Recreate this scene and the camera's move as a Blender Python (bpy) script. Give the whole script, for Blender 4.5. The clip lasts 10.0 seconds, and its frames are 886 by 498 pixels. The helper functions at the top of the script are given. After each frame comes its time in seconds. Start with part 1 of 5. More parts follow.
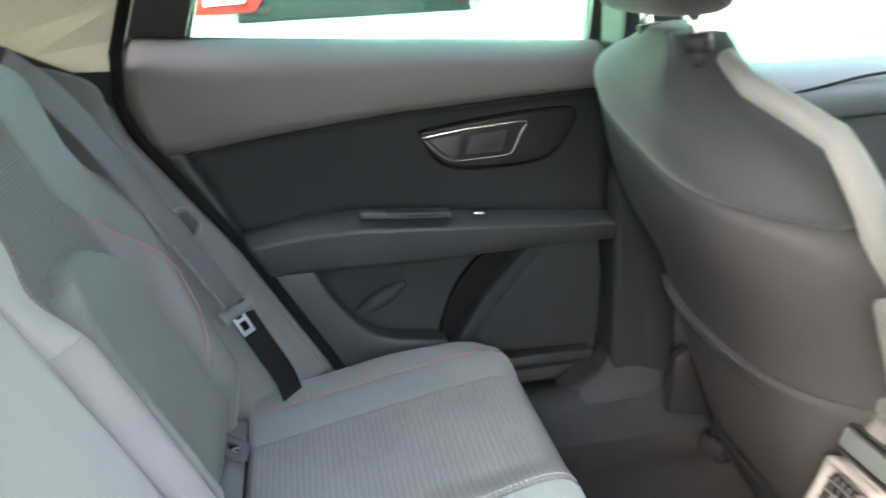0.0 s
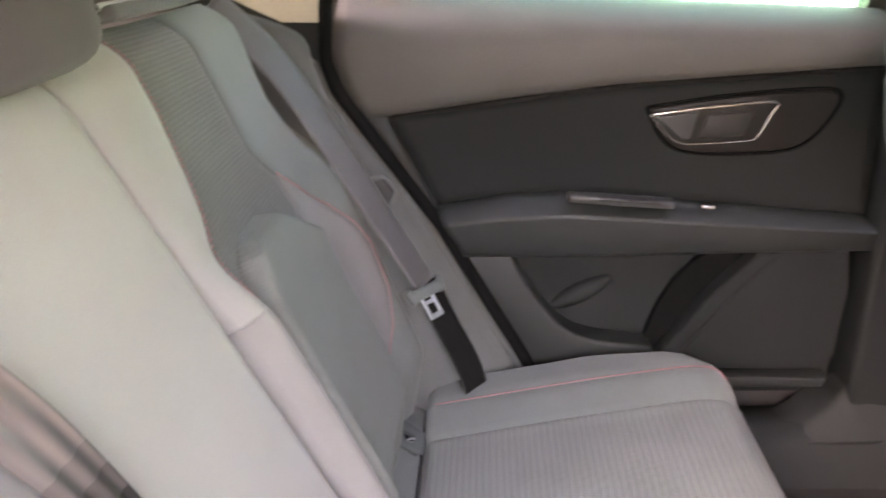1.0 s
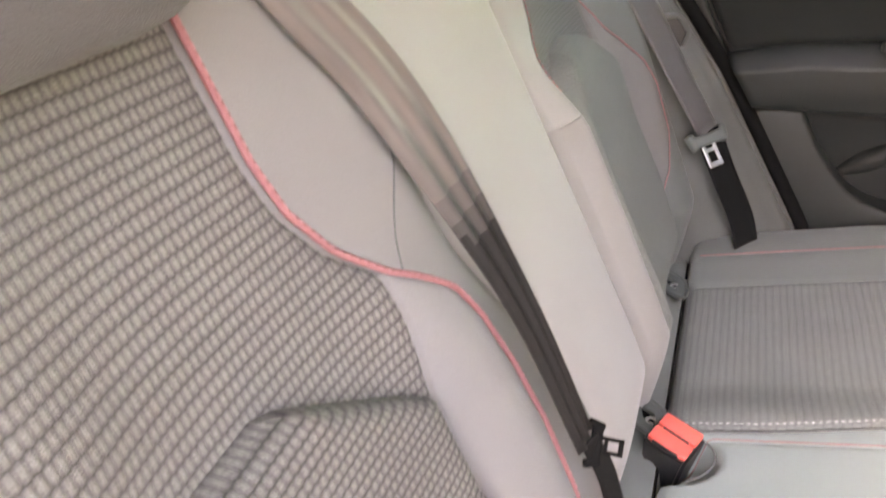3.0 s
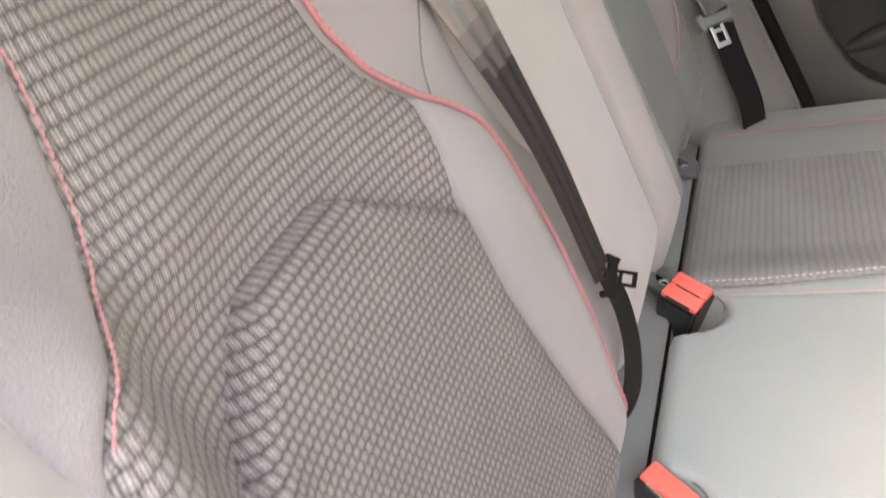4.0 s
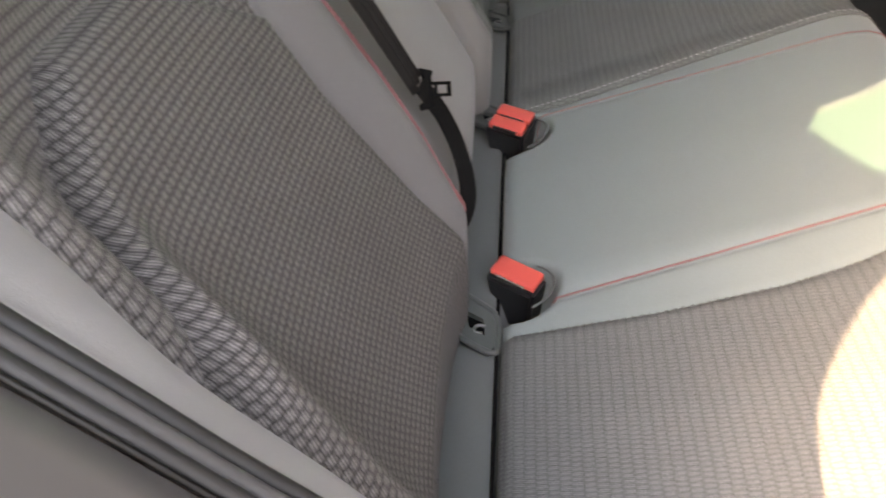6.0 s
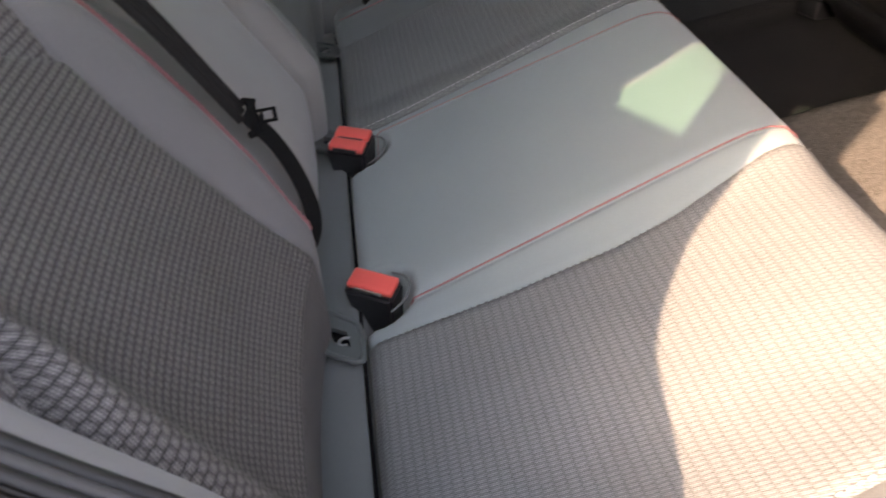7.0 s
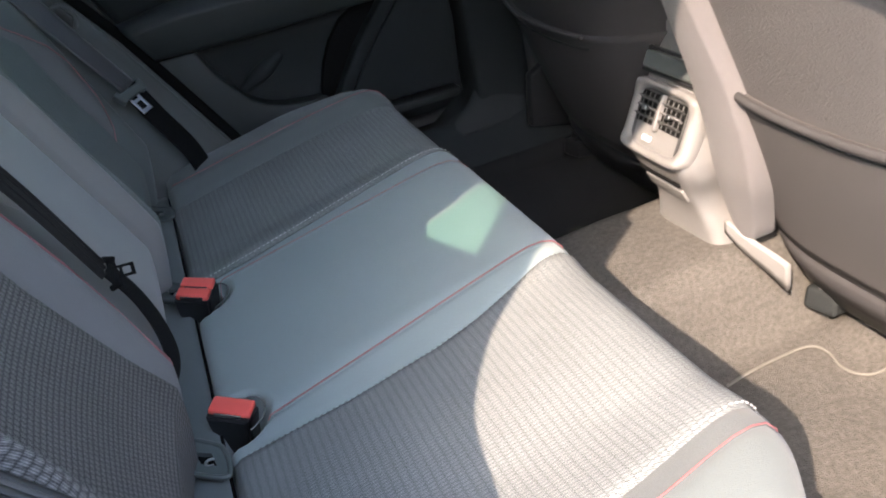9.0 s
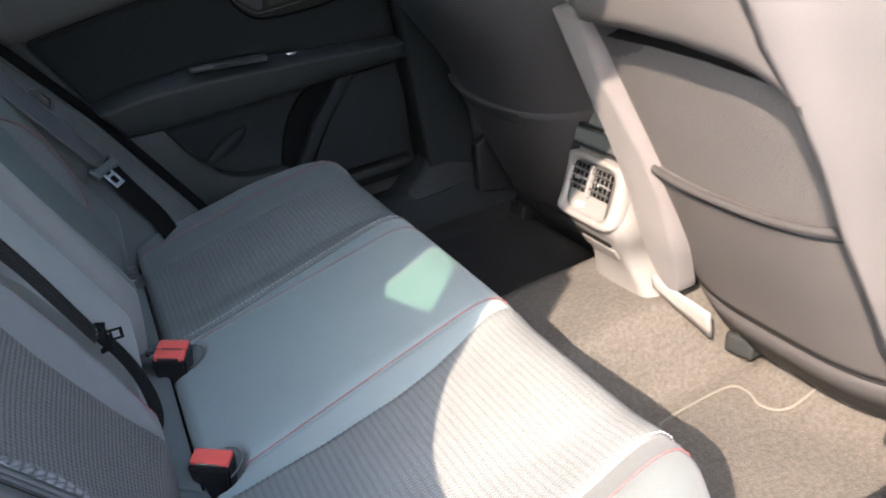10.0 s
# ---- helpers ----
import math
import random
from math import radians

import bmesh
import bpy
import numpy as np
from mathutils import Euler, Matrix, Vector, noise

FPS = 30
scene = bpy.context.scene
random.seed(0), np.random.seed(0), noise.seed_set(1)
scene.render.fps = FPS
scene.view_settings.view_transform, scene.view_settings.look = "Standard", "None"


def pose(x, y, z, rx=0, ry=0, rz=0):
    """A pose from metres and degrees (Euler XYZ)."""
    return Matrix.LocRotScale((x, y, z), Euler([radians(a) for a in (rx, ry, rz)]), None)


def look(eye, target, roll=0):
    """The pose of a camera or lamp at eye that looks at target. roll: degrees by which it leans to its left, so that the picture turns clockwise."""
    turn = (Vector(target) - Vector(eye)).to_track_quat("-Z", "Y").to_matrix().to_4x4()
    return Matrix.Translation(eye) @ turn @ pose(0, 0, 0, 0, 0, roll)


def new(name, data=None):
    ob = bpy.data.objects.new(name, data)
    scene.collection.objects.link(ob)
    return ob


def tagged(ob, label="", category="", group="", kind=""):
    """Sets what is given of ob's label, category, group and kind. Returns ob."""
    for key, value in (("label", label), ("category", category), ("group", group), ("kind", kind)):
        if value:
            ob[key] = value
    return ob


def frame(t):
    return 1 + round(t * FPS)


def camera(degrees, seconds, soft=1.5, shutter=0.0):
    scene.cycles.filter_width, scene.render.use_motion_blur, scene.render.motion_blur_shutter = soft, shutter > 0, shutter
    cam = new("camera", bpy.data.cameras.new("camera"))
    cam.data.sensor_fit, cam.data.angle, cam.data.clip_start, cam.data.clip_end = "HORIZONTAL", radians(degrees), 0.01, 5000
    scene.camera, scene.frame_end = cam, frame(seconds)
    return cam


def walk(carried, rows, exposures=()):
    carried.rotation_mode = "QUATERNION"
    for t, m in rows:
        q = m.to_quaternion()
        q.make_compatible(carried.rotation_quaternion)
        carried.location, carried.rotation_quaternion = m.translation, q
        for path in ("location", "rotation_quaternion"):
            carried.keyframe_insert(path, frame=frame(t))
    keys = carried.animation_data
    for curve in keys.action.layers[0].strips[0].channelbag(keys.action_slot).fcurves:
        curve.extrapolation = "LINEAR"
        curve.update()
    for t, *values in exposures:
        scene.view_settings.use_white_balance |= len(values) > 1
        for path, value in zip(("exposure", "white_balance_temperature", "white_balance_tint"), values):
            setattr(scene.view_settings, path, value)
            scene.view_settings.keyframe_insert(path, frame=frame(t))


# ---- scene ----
cam = camera(58.3, 10.0, 1.7, 0.5)
PATH = [
    (0, (0.157, -0.576, 0.956), (0.471, 1.272, 0.257), -2.8),
    (0.3, (0.15, -0.518, 0.949), (0.339, 1.338, 0.227), -2.0),
    (0.5, (0.131, -0.495, 0.945), (0.247, 1.368, 0.229), -2.1),
    (1, (0.117, -0.438, 0.922), (0.001, 1.418, 0.185), -2.1),
    (1.5, (0.076, -0.423, 0.895), (-0.247, 1.4, 0.137), -2.3),
    (2, (0.044, -0.442, 0.88), (-0.443, 1.328, 0.087), -2.0),
    (2.2, (0.041, -0.458, 0.878), (-0.5, 1.287, 0.065), -2.1),
    (3.3, (0.041, -0.538, 0.854), (-0.601, 1.072, -0.144), -4.7),
    (3.5, (0.046, -0.556, 0.846), (-0.601, 1.039, -0.172), -5.7),
    (4, (0.056, -0.592, 0.828), (-0.587, 0.961, -0.254), -6.8),
    (4.5, (0.068, -0.62, 0.811), (-0.551, 0.907, -0.322), -8.4),
    (5, (0.08, -0.65, 0.793), (-0.492, 0.862, -0.384), -10.0),
    (5.5, (0.094, -0.671, 0.778), (-0.396, 0.84, -0.437), -11.5),
    (5.7, (0.093, -0.673, 0.771), (-0.332, 0.847, -0.457), -11.7),
    (6.8, (0.124, -0.705, 0.746), (0.016, 0.876, -0.474), -15.3),
    (7, (0.126, -0.709, 0.748), (0.09, 0.876, -0.471), -15.4),
    (7.5, (0.128, -0.719, 0.76), (0.277, 0.871, -0.445), -14.7),
    (8, (0.129, -0.749, 0.777), (0.413, 0.855, -0.384), -14.4),
    (8.5, (0.119, -0.796, 0.795), (0.507, 0.836, -0.293), -13.4),
    (9, (0.103, -0.844, 0.809), (0.574, 0.821, -0.196), -12.1),
    (9.5, (0.087, -0.884, 0.824), (0.639, 0.795, -0.112), -11.3),
    (10, (0.072, -0.935, 0.868), (0.697, 0.737, -0.034), -11.2),
]
EXPOSURES = [(0.0, 5.7, 9000, 14), (0.5, 5.75, 10600, 20), (1.0, 5.85, 11600, 33), (1.5, 5.75, 12000, 36), (2.0, 5.8, 12600, 33), (3.5, 5.85, 13600, 30), (4.5, 5.45, 13800, 25), (5.7, 4.85, 13400, 22),
             (6.2, 4.35, 12000, 24), (6.8, 4.1, 10800, 26), (7.0, 4.0, 10200, 24), (7.4, 3.8, 8700, 17), (8.5, 3.72, 7600, 13), (10.0, 4.05, 7500, 12)]
walk(cam, [(t, look(eye, target, roll)) for t, eye, target, roll in PATH], EXPOSURES)

# ---- light ----
world = bpy.data.worlds.new("sky")
scene.world = world
world.use_nodes = True
wn = world.node_tree.nodes
sky = wn.new("ShaderNodeTexSky")
sky.sky_type = "NISHITA"
sky.sun_disc = False
SUN_DIR = Vector((0.84, 0.80, -1.0)).normalized()
sky.sun_elevation = math.asin(-SUN_DIR.z)
sky.sun_rotation = math.atan2(-SUN_DIR.x, -SUN_DIR.y)
wn["Background"].inputs["Strength"].default_value = 0.15
world.node_tree.links.new(sky.outputs[0], wn["Background"].inputs["Color"])
sun = new("sun", bpy.data.lights.new("sun", "SUN"))
sun.data.energy, sun.data.angle, sun.data.color = 1.0, radians(0.6), (1.0, 0.865, 0.785)
sun.matrix_world = Matrix.Translation((-3, -3, 6)) @ SUN_DIR.to_track_quat("-Z", "Y").to_matrix().to_4x4()

# ---- materials ----


def material(name, color, rough=0.6, metal=0.0, grain=0.0, grain_scale=400.0, stain=0.12, stain_scale=9.0, spec=0.5, sheen=0.0):
    """A surface with two scales of variation: fine grain (with bump) and broad soiling."""
    m = bpy.data.materials.new(name)
    m.use_nodes = True
    n, l = m.node_tree.nodes, m.node_tree.links
    b = n["Principled BSDF"]
    b.inputs["Roughness"].default_value, b.inputs["Metallic"].default_value = rough, metal
    b.inputs["Specular IOR Level"].default_value = spec
    b.inputs["Sheen Weight"].default_value = sheen
    b.inputs["Sheen Roughness"].default_value = 0.5
    tc = n.new("ShaderNodeTexCoord")
    big = n.new("ShaderNodeTexNoise")
    big.inputs["Scale"].default_value, big.inputs["Detail"].default_value = stain_scale, 4.0
    l.new(tc.outputs["Object"], big.inputs["Vector"])
    fine = n.new("ShaderNodeTexNoise")
    fine.inputs["Scale"].default_value, fine.inputs["Detail"].default_value = grain_scale, 2.0
    l.new(tc.outputs["Object"], fine.inputs["Vector"])
    mixn = n.new("ShaderNodeMath")
    mixn.operation = "MULTIPLY_ADD"
    l.new(big.outputs["Fac"], mixn.inputs[0])
    mixn.inputs[1].default_value = stain * 2
    mixn.inputs[2].default_value = 1.0 - stain
    mix2 = n.new("ShaderNodeMath")
    mix2.operation = "MULTIPLY_ADD"
    l.new(fine.outputs["Fac"], mix2.inputs[0])
    mix2.inputs[1].default_value = 0.5 * min(1.0, grain * 2)
    l.new(mixn.outputs[0], mix2.inputs[2])
    vm = n.new("ShaderNodeVectorMath")
    vm.operation = "SCALE"
    vm.inputs[0].default_value = color[:3]
    l.new(mix2.outputs[0], vm.inputs["Scale"])
    l.new(vm.outputs[0], b.inputs["Base Color"])
    if grain:
        bp = n.new("ShaderNodeBump")
        bp.inputs["Strength"].default_value, bp.inputs["Distance"].default_value = min(1.0, grain), 0.0015
        l.new(fine.outputs["Fac"], bp.inputs["Height"])
        l.new(bp.outputs[0], b.inputs["Normal"])
    return m


def woven(name, low, high, pitch_v, pitch_u, ridge=1.0, dash=0.5, depth=0.0016, stagger=0.5, rough=0.85, sharp=0.7, spot=0.8, speckle=0.9):
    """Ribbed knit: ridges along u, spaced along v, cut into staggered dashes along u (UV in metres)."""
    m = bpy.data.materials.new(name)
    m.use_nodes = True
    n, l = m.node_tree.nodes, m.node_tree.links
    b = n["Principled BSDF"]
    b.inputs["Roughness"].default_value = rough
    b.inputs["Specular IOR Level"].default_value = 0.4
    b.inputs["Sheen Weight"].default_value = 0.05
    b.inputs["Sheen Roughness"].default_value = 0.4
    uv = n.new("ShaderNodeUVMap")
    sep = n.new("ShaderNodeSeparateXYZ")
    warp = n.new("ShaderNodeTexNoise")
    warp.inputs["Scale"].default_value = 60.0
    l.new(uv.outputs[0], warp.inputs["Vector"])
    l.new(uv.outputs[0], sep.inputs[0])

    def op(kind, a, c=None, d=None):
        x = n.new("ShaderNodeMath")
        x.operation = kind
        for k, v in enumerate((a, c, d)):
            if v is None:
                continue
            if isinstance(v, (int, float)):
                x.inputs[k].default_value = v
            else:
                l.new(v, x.inputs[k])
        return x.outputs[0]

    wob = op("MULTIPLY_ADD", warp.outputs["Fac"], 0.10, -0.05)
    v = op("ADD", op("DIVIDE", sep.outputs["Y"], pitch_v), wob)
    row = op("FLOOR", v)
    rid = op("POWER", op("ABSOLUTE", op("SINE", op("MULTIPLY", op("FRACT", v), math.pi))), sharp)
    u = op("ADD", op("DIVIDE", sep.outputs["X"], pitch_u), op("ADD", op("MULTIPLY", row, stagger), wob))
    das = op("POWER", op("ABSOLUTE", op("SINE", op("MULTIPLY", op("FRACT", u), math.pi))), spot)
    h = op("MULTIPLY", op("MULTIPLY_ADD", rid, ridge, 1.0 - ridge), op("MULTIPLY_ADD", das, dash, 1.0 - dash))
    fine = n.new("ShaderNodeTexNoise")
    fine.inputs["Scale"].default_value = 1000.0
    fine.inputs["Detail"].default_value = 3.0
    l.new(uv.outputs[0], fine.inputs["Vector"])
    soil = n.new("ShaderNodeTexNoise")
    soil.inputs["Scale"].default_value, soil.inputs["Detail"].default_value = 14.0, 4.0
    l.new(uv.outputs[0], soil.inputs["Vector"])
    hh = op("MULTIPLY_ADD", fine.outputs["Fac"], 0.45 * speckle, h)
    stitch = op("SINE", op("MULTIPLY_ADD", op("ADD", op("DIVIDE", sep.outputs["X"], 0.0016), op("ADD", op("MULTIPLY", v, 0.8), op("MULTIPLY", wob, 4.0))), 2 * math.pi, 0.0))
    speck = op("MULTIPLY", op("MULTIPLY_ADD", stitch, 0.36, 1.0), op("MULTIPLY_ADD", fine.outputs["Fac"], speckle, 1.0 - 0.5 * speckle))
    mix = n.new("ShaderNodeMix")
    mix.data_type = "RGBA"
    mix.inputs["A"].default_value, mix.inputs["B"].default_value = (*low, 1), (*high, 1)
    l.new(op("MULTIPLY", h, 1.0), mix.inputs["Factor"])
    vm = n.new("ShaderNodeVectorMath")
    vm.operation = "SCALE"
    l.new(mix.outputs["Result"], vm.inputs[0])
    l.new(op("MULTIPLY", op("MULTIPLY_ADD", soil.outputs["Fac"], 0.3, 0.85), speck), vm.inputs["Scale"])
    l.new(vm.outputs[0], b.inputs["Base Color"])
    bp = n.new("ShaderNodeBump")
    bp.inputs["Strength"].default_value, bp.inputs["Distance"].default_value = 0.9, depth
    l.new(hh, bp.inputs["Height"])
    l.new(bp.outputs[0], b.inputs["Normal"])
    return m


def glass(name, tint):
    m = bpy.data.materials.new(name)
    m.use_nodes = True
    n, l = m.node_tree.nodes, m.node_tree.links
    out = n["Material Output"]
    tr, gl, mx = n.new("ShaderNodeBsdfTransparent"), n.new("ShaderNodeBsdfGlossy"), n.new("ShaderNodeMixShader")
    tr.inputs[0].default_value = (*tint, 1)
    gl.inputs["Roughness"].default_value = 0.02
    mx.inputs[0].default_value = 0.06
    l.new(tr.outputs[0], mx.inputs[1])
    l.new(gl.outputs[0], mx.inputs[2])
    l.new(mx.outputs[0], out.inputs[0])
    return m


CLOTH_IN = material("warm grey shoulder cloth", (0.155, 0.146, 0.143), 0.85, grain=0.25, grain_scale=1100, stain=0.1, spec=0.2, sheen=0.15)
CLOTH_ROLL_SHADE = material("smooth grey cloth, roll shade put in", (0.200, 0.192, 0.187), 0.8, grain=0.2, grain_scale=900, stain=0.1, spec=0.25, sheen=0.2)
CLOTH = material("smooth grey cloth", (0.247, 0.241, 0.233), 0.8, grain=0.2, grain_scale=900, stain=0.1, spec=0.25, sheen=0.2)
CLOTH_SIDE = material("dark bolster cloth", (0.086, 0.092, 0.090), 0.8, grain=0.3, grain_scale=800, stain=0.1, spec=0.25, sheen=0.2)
CLOTH_HEAD = material("dark headrest cloth", (0.052, 0.048, 0.047), 0.85, grain=0.4, grain_scale=1000, stain=0.1, spec=0.2, sheen=0.1)
CLOTH_BOL = material("grey mesh bolster cloth", (0.132, 0.128, 0.127), 0.85, grain=0.5, grain_scale=1300, stain=0.1, spec=0.2, sheen=0.15)
CLOTH_SEAT = material("smooth cushion cloth", (0.200, 0.238, 0.236), 0.8, grain=0.25, grain_scale=900, stain=0.08, spec=0.25, sheen=0.2)
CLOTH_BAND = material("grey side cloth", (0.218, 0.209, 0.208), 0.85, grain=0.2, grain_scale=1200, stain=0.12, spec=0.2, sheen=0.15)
BOLSTER = material("cushion bolster cloth", (0.108, 0.122, 0.118), 0.8, grain=0.25, grain_scale=900, stain=0.1, spec=0.25, sheen=0.2)
CLOTH_OUT = material("dark flecked cloth", (0.118, 0.110, 0.109), 0.85, grain=0.6, grain_scale=1000, stain=0.1, spec=0.2, sheen=0.15)
GUIDE = material("grey green plastic", (0.085, 0.098, 0.095), 0.45, grain=0.2, grain_scale=600, stain=0.08)
RIB = woven("ribbed knit", (0.018, 0.0168, 0.0163), (0.173, 0.161, 0.154), 0.0074, 0.0050, ridge=0.80, dash=0.85, depth=0.0010, sharp=0.55, spot=0.55, speckle=1.5)
KNIT = woven("spotted knit", (0.015, 0.0140, 0.0135), (0.158, 0.147, 0.140), 0.0056, 0.0060, ridge=0.90, dash=0.82, depth=0.0010, sharp=0.55, spot=0.55, speckle=1.6)
RIB_FINE = woven("fine ribbed knit", (0.058, 0.057, 0.055), (0.125, 0.122, 0.118), 0.0050, 0.0046, ridge=0.6, dash=0.4, depth=0.0005, sharp=0.5, speckle=1.1)
KNIT_FINE = woven("fine spotted knit", (0.095, 0.103, 0.096), (0.150, 0.162, 0.152), 0.0040, 0.0046, ridge=0.5, dash=0.5, depth=0.0005, sharp=0.5, speckle=1.2)
RIB_SEAT = woven("ribbed cushion knit", (0.064, 0.069, 0.068), (0.196, 0.207, 0.202), 0.0087, 0.0042, ridge=0.46, dash=0.62, depth=0.0006, sharp=0.50, spot=0.6, speckle=1.2)
RED = material("red stitching", (0.30, 0.115, 0.122), 0.6, grain=0.4, grain_scale=1400, stain=0.2, stain_scale=200)
WHITE_THREAD = material("pale thread", (0.40, 0.40, 0.385), 0.6, grain=0.3, grain_scale=1200)
DOOR_PL = material("dark door plastic", (0.0175, 0.0198, 0.0204), 0.6, grain=0.5, grain_scale=700, stain=0.12, spec=0.22)
DOOR_TOP = material("soft door top", (0.0212, 0.0242, 0.0242), 0.46, grain=0.4, grain_scale=600, stain=0.1, spec=0.35)
BEZEL = material("satin handle surround", (0.012, 0.0115, 0.0115), 0.4, grain=0.2, grain_scale=700, spec=0.3)
LEVER = material("satin grey lever", (0.045, 0.047, 0.048), 0.4, grain=0.2, grain_scale=700, spec=0.4)
DOOR_PAD = material("soft door pad", (0.083, 0.079, 0.075), 0.5, grain=0.4, grain_scale=600, stain=0.1, spec=0.4)
DOOR_INS = material("matt door lining", (0.0158, 0.0180, 0.0186), 0.75, grain=0.5, grain_scale=900, stain=0.1, spec=0.15)
BLACK = material("black plastic", (0.012, 0.012, 0.013), 0.45, grain=0.3, grain_scale=700)
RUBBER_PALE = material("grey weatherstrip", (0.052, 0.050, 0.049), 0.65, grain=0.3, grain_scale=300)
VENT = material("dark grey vent plastic", (0.050, 0.050, 0.049), 0.45, grain=0.3, grain_scale=800, stain=0.1)
PIPE = material("dull red cloth piping", (0.255, 0.105, 0.108), 0.8, grain=0.6, grain_scale=1600, stain=0.25, stain_scale=300, spec=0.15)
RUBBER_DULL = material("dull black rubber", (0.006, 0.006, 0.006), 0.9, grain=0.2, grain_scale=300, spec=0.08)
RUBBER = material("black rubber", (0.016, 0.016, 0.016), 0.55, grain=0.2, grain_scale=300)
CHROME = material("satin chrome", (0.75, 0.75, 0.75), 0.18, metal=1.0, stain=0.05)
STEEL = material("steel", (0.42, 0.42, 0.42), 0.35, metal=1.0, stain=0.1)
# Shades of one webbing; the sheen of its upper length is painted in.
WEB = material("belt webbing, full painted sheen", (0.046, 0.0420, 0.0430), 0.40, grain=0.1, grain_scale=1500, stain=0.12, spec=0.6, sheen=0.05)
WEB_SHEEN_HALF = material("belt webbing, half painted sheen", (0.034, 0.0312, 0.0318), 0.42, grain=0.2, grain_scale=1500, stain=0.12, spec=0.5, sheen=0.03)
WEB_SHEEN_SLIGHT = material("belt webbing, slight painted sheen", (0.022, 0.0203, 0.0206), 0.46, grain=0.3, grain_scale=1500, stain=0.12, spec=0.4)
for web, coat in ((WEB, 0.8), (WEB_SHEEN_HALF, 0.5), (WEB_SHEEN_SLIGHT, 0.2)):
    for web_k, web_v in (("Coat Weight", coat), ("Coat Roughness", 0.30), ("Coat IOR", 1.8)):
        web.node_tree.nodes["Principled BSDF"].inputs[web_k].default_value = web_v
WEB_MID = material("belt webbing, no painted sheen", (0.010, 0.0094, 0.0094), 0.55, grain=0.4, grain_scale=1500, stain=0.12, spec=0.2)
WEB_OUTER = material("outer belt webbing", (0.046, 0.042, 0.043), 0.35, grain=0.3, grain_scale=1500, stain=0.12, spec=0.7, sheen=0.2)
STEEL_DARK = material("dark tongue steel", (0.035, 0.035, 0.035), 0.5, metal=1.0, stain=0.1)
WEB_LOW = material("black webbing", (0.006, 0.006, 0.006), 0.7, grain=0.5, grain_scale=1500, stain=0.08, spec=0.1)
BUTTON = material("red button plastic", (0.80, 0.105, 0.085), 0.4, grain=0.1, stain=0.05)
BEIGE = material("beige pillar trim", (0.46, 0.42, 0.35), 0.7, grain=0.4, grain_scale=600, stain=0.06)
CONSOLE = material("grey console plastic", (0.165, 0.160, 0.156), 0.5, grain=0.35, grain_scale=800, stain=0.1)
CARPET = material("grey brown carpet", (0.078, 0.073, 0.066), 0.95, grain=1.0, grain_scale=420, stain=0.6, stain_scale=150, spec=0.1)
CARPET_EDGE = material("pale carpet binding", (0.115, 0.108, 0.095), 0.8, grain=0.5, grain_scale=900)
MAT = material("black floor mat", (0.008, 0.008, 0.0085), 0.95, grain=1.0, grain_scale=420, stain=0.2)
SEATBACK = material("seat back leatherette", (0.046, 0.0440, 0.0445), 0.55, grain=0.25, grain_scale=700, stain=0.12, spec=0.2)
SEAT_EDGE = material("grey seat edge cloth", (0.104, 0.098, 0.097), 0.65, grain=0.3, grain_scale=900, stain=0.1, spec=0.3)
# Paler copy for the near seat back; its sunlight is put into the colour.
BACK_SUNLIT = material("seat back cloth with sun put in", (0.072, 0.067, 0.066), 0.7, grain=0.4, grain_scale=900, stain=0.12, spec=0.3)
SEATUP = material("front seat cloth", (0.026, 0.028, 0.029), 0.75, grain=0.4, grain_scale=900, stain=0.1, sheen=0.2)
PANEL = material("seat back felt panel", (0.080, 0.075, 0.074), 0.85, grain=0.9, grain_scale=500, stain=0.15)
PAINT = material("grey body paint", (0.066, 0.062, 0.060), 0.35, stain=0.05, spec=0.5)
ASPHALT = material("worn paving", (0.14, 0.135, 0.125), 0.9, grain=0.8, grain_scale=60, stain=0.25, stain_scale=2)
BLOCKWALL = material("brown light-blocking wall", (0.24, 0.21, 0.18), 0.9, grain=0.6, grain_scale=40, stain=0.3, stain_scale=1.5)
RENDERWALL = material("white render", (0.80, 0.79, 0.76), 0.9, grain=0.4, grain_scale=80, stain=0.06, stain_scale=1)
WHITE_PAINT = material("white car paint", (0.78, 0.78, 0.78), 0.25, stain=0.03)
TAIL = material("red lamp lens", (0.55, 0.03, 0.03), 0.15, stain=0.1)
GLASS = glass("tinted glass", (0.50, 0.72, 0.62))
GLASS_CLEAR = glass("tinted side glass", (0.34, 0.57, 0.50))
GLASS_FRONT = glass("windscreen glass", (0.14, 0.17, 0.16))

# ---- mesh helpers ----
YC = 0.05   # the car's middle line


def part(name, me, mat, parent=None, label="", smooth=True):
    ob = new(name, me)
    if not me.materials:
        me.materials.append(mat)
    if smooth:
        me.polygons.foreach_set("use_smooth", [True] * len(me.polygons))
    if parent is not None:
        ob.parent = parent
    if label:
        ob["label"] = label
    return ob


def thing(name, label, category, group="", kind="", at=(0, 0, 0)):
    ob = new(name)
    ob.location = at
    ob.empty_display_size = 0.05
    return tagged(ob, label, category, group, kind)


def pydata(name, verts, faces, uvs=None):
    me = bpy.data.meshes.new(name)
    me.from_pydata([tuple(map(float, v)) for v in verts], [], [tuple(map(int, f)) for f in faces])
    if uvs is not None:
        lay = me.uv_layers.new(name="UVMap")
        idx = np.empty(len(me.loops), int)
        me.loops.foreach_get("vertex_index", idx)
        lay.data.foreach_set("uv", np.asarray(uvs, float)[idx].ravel())
    me.update()
    return me


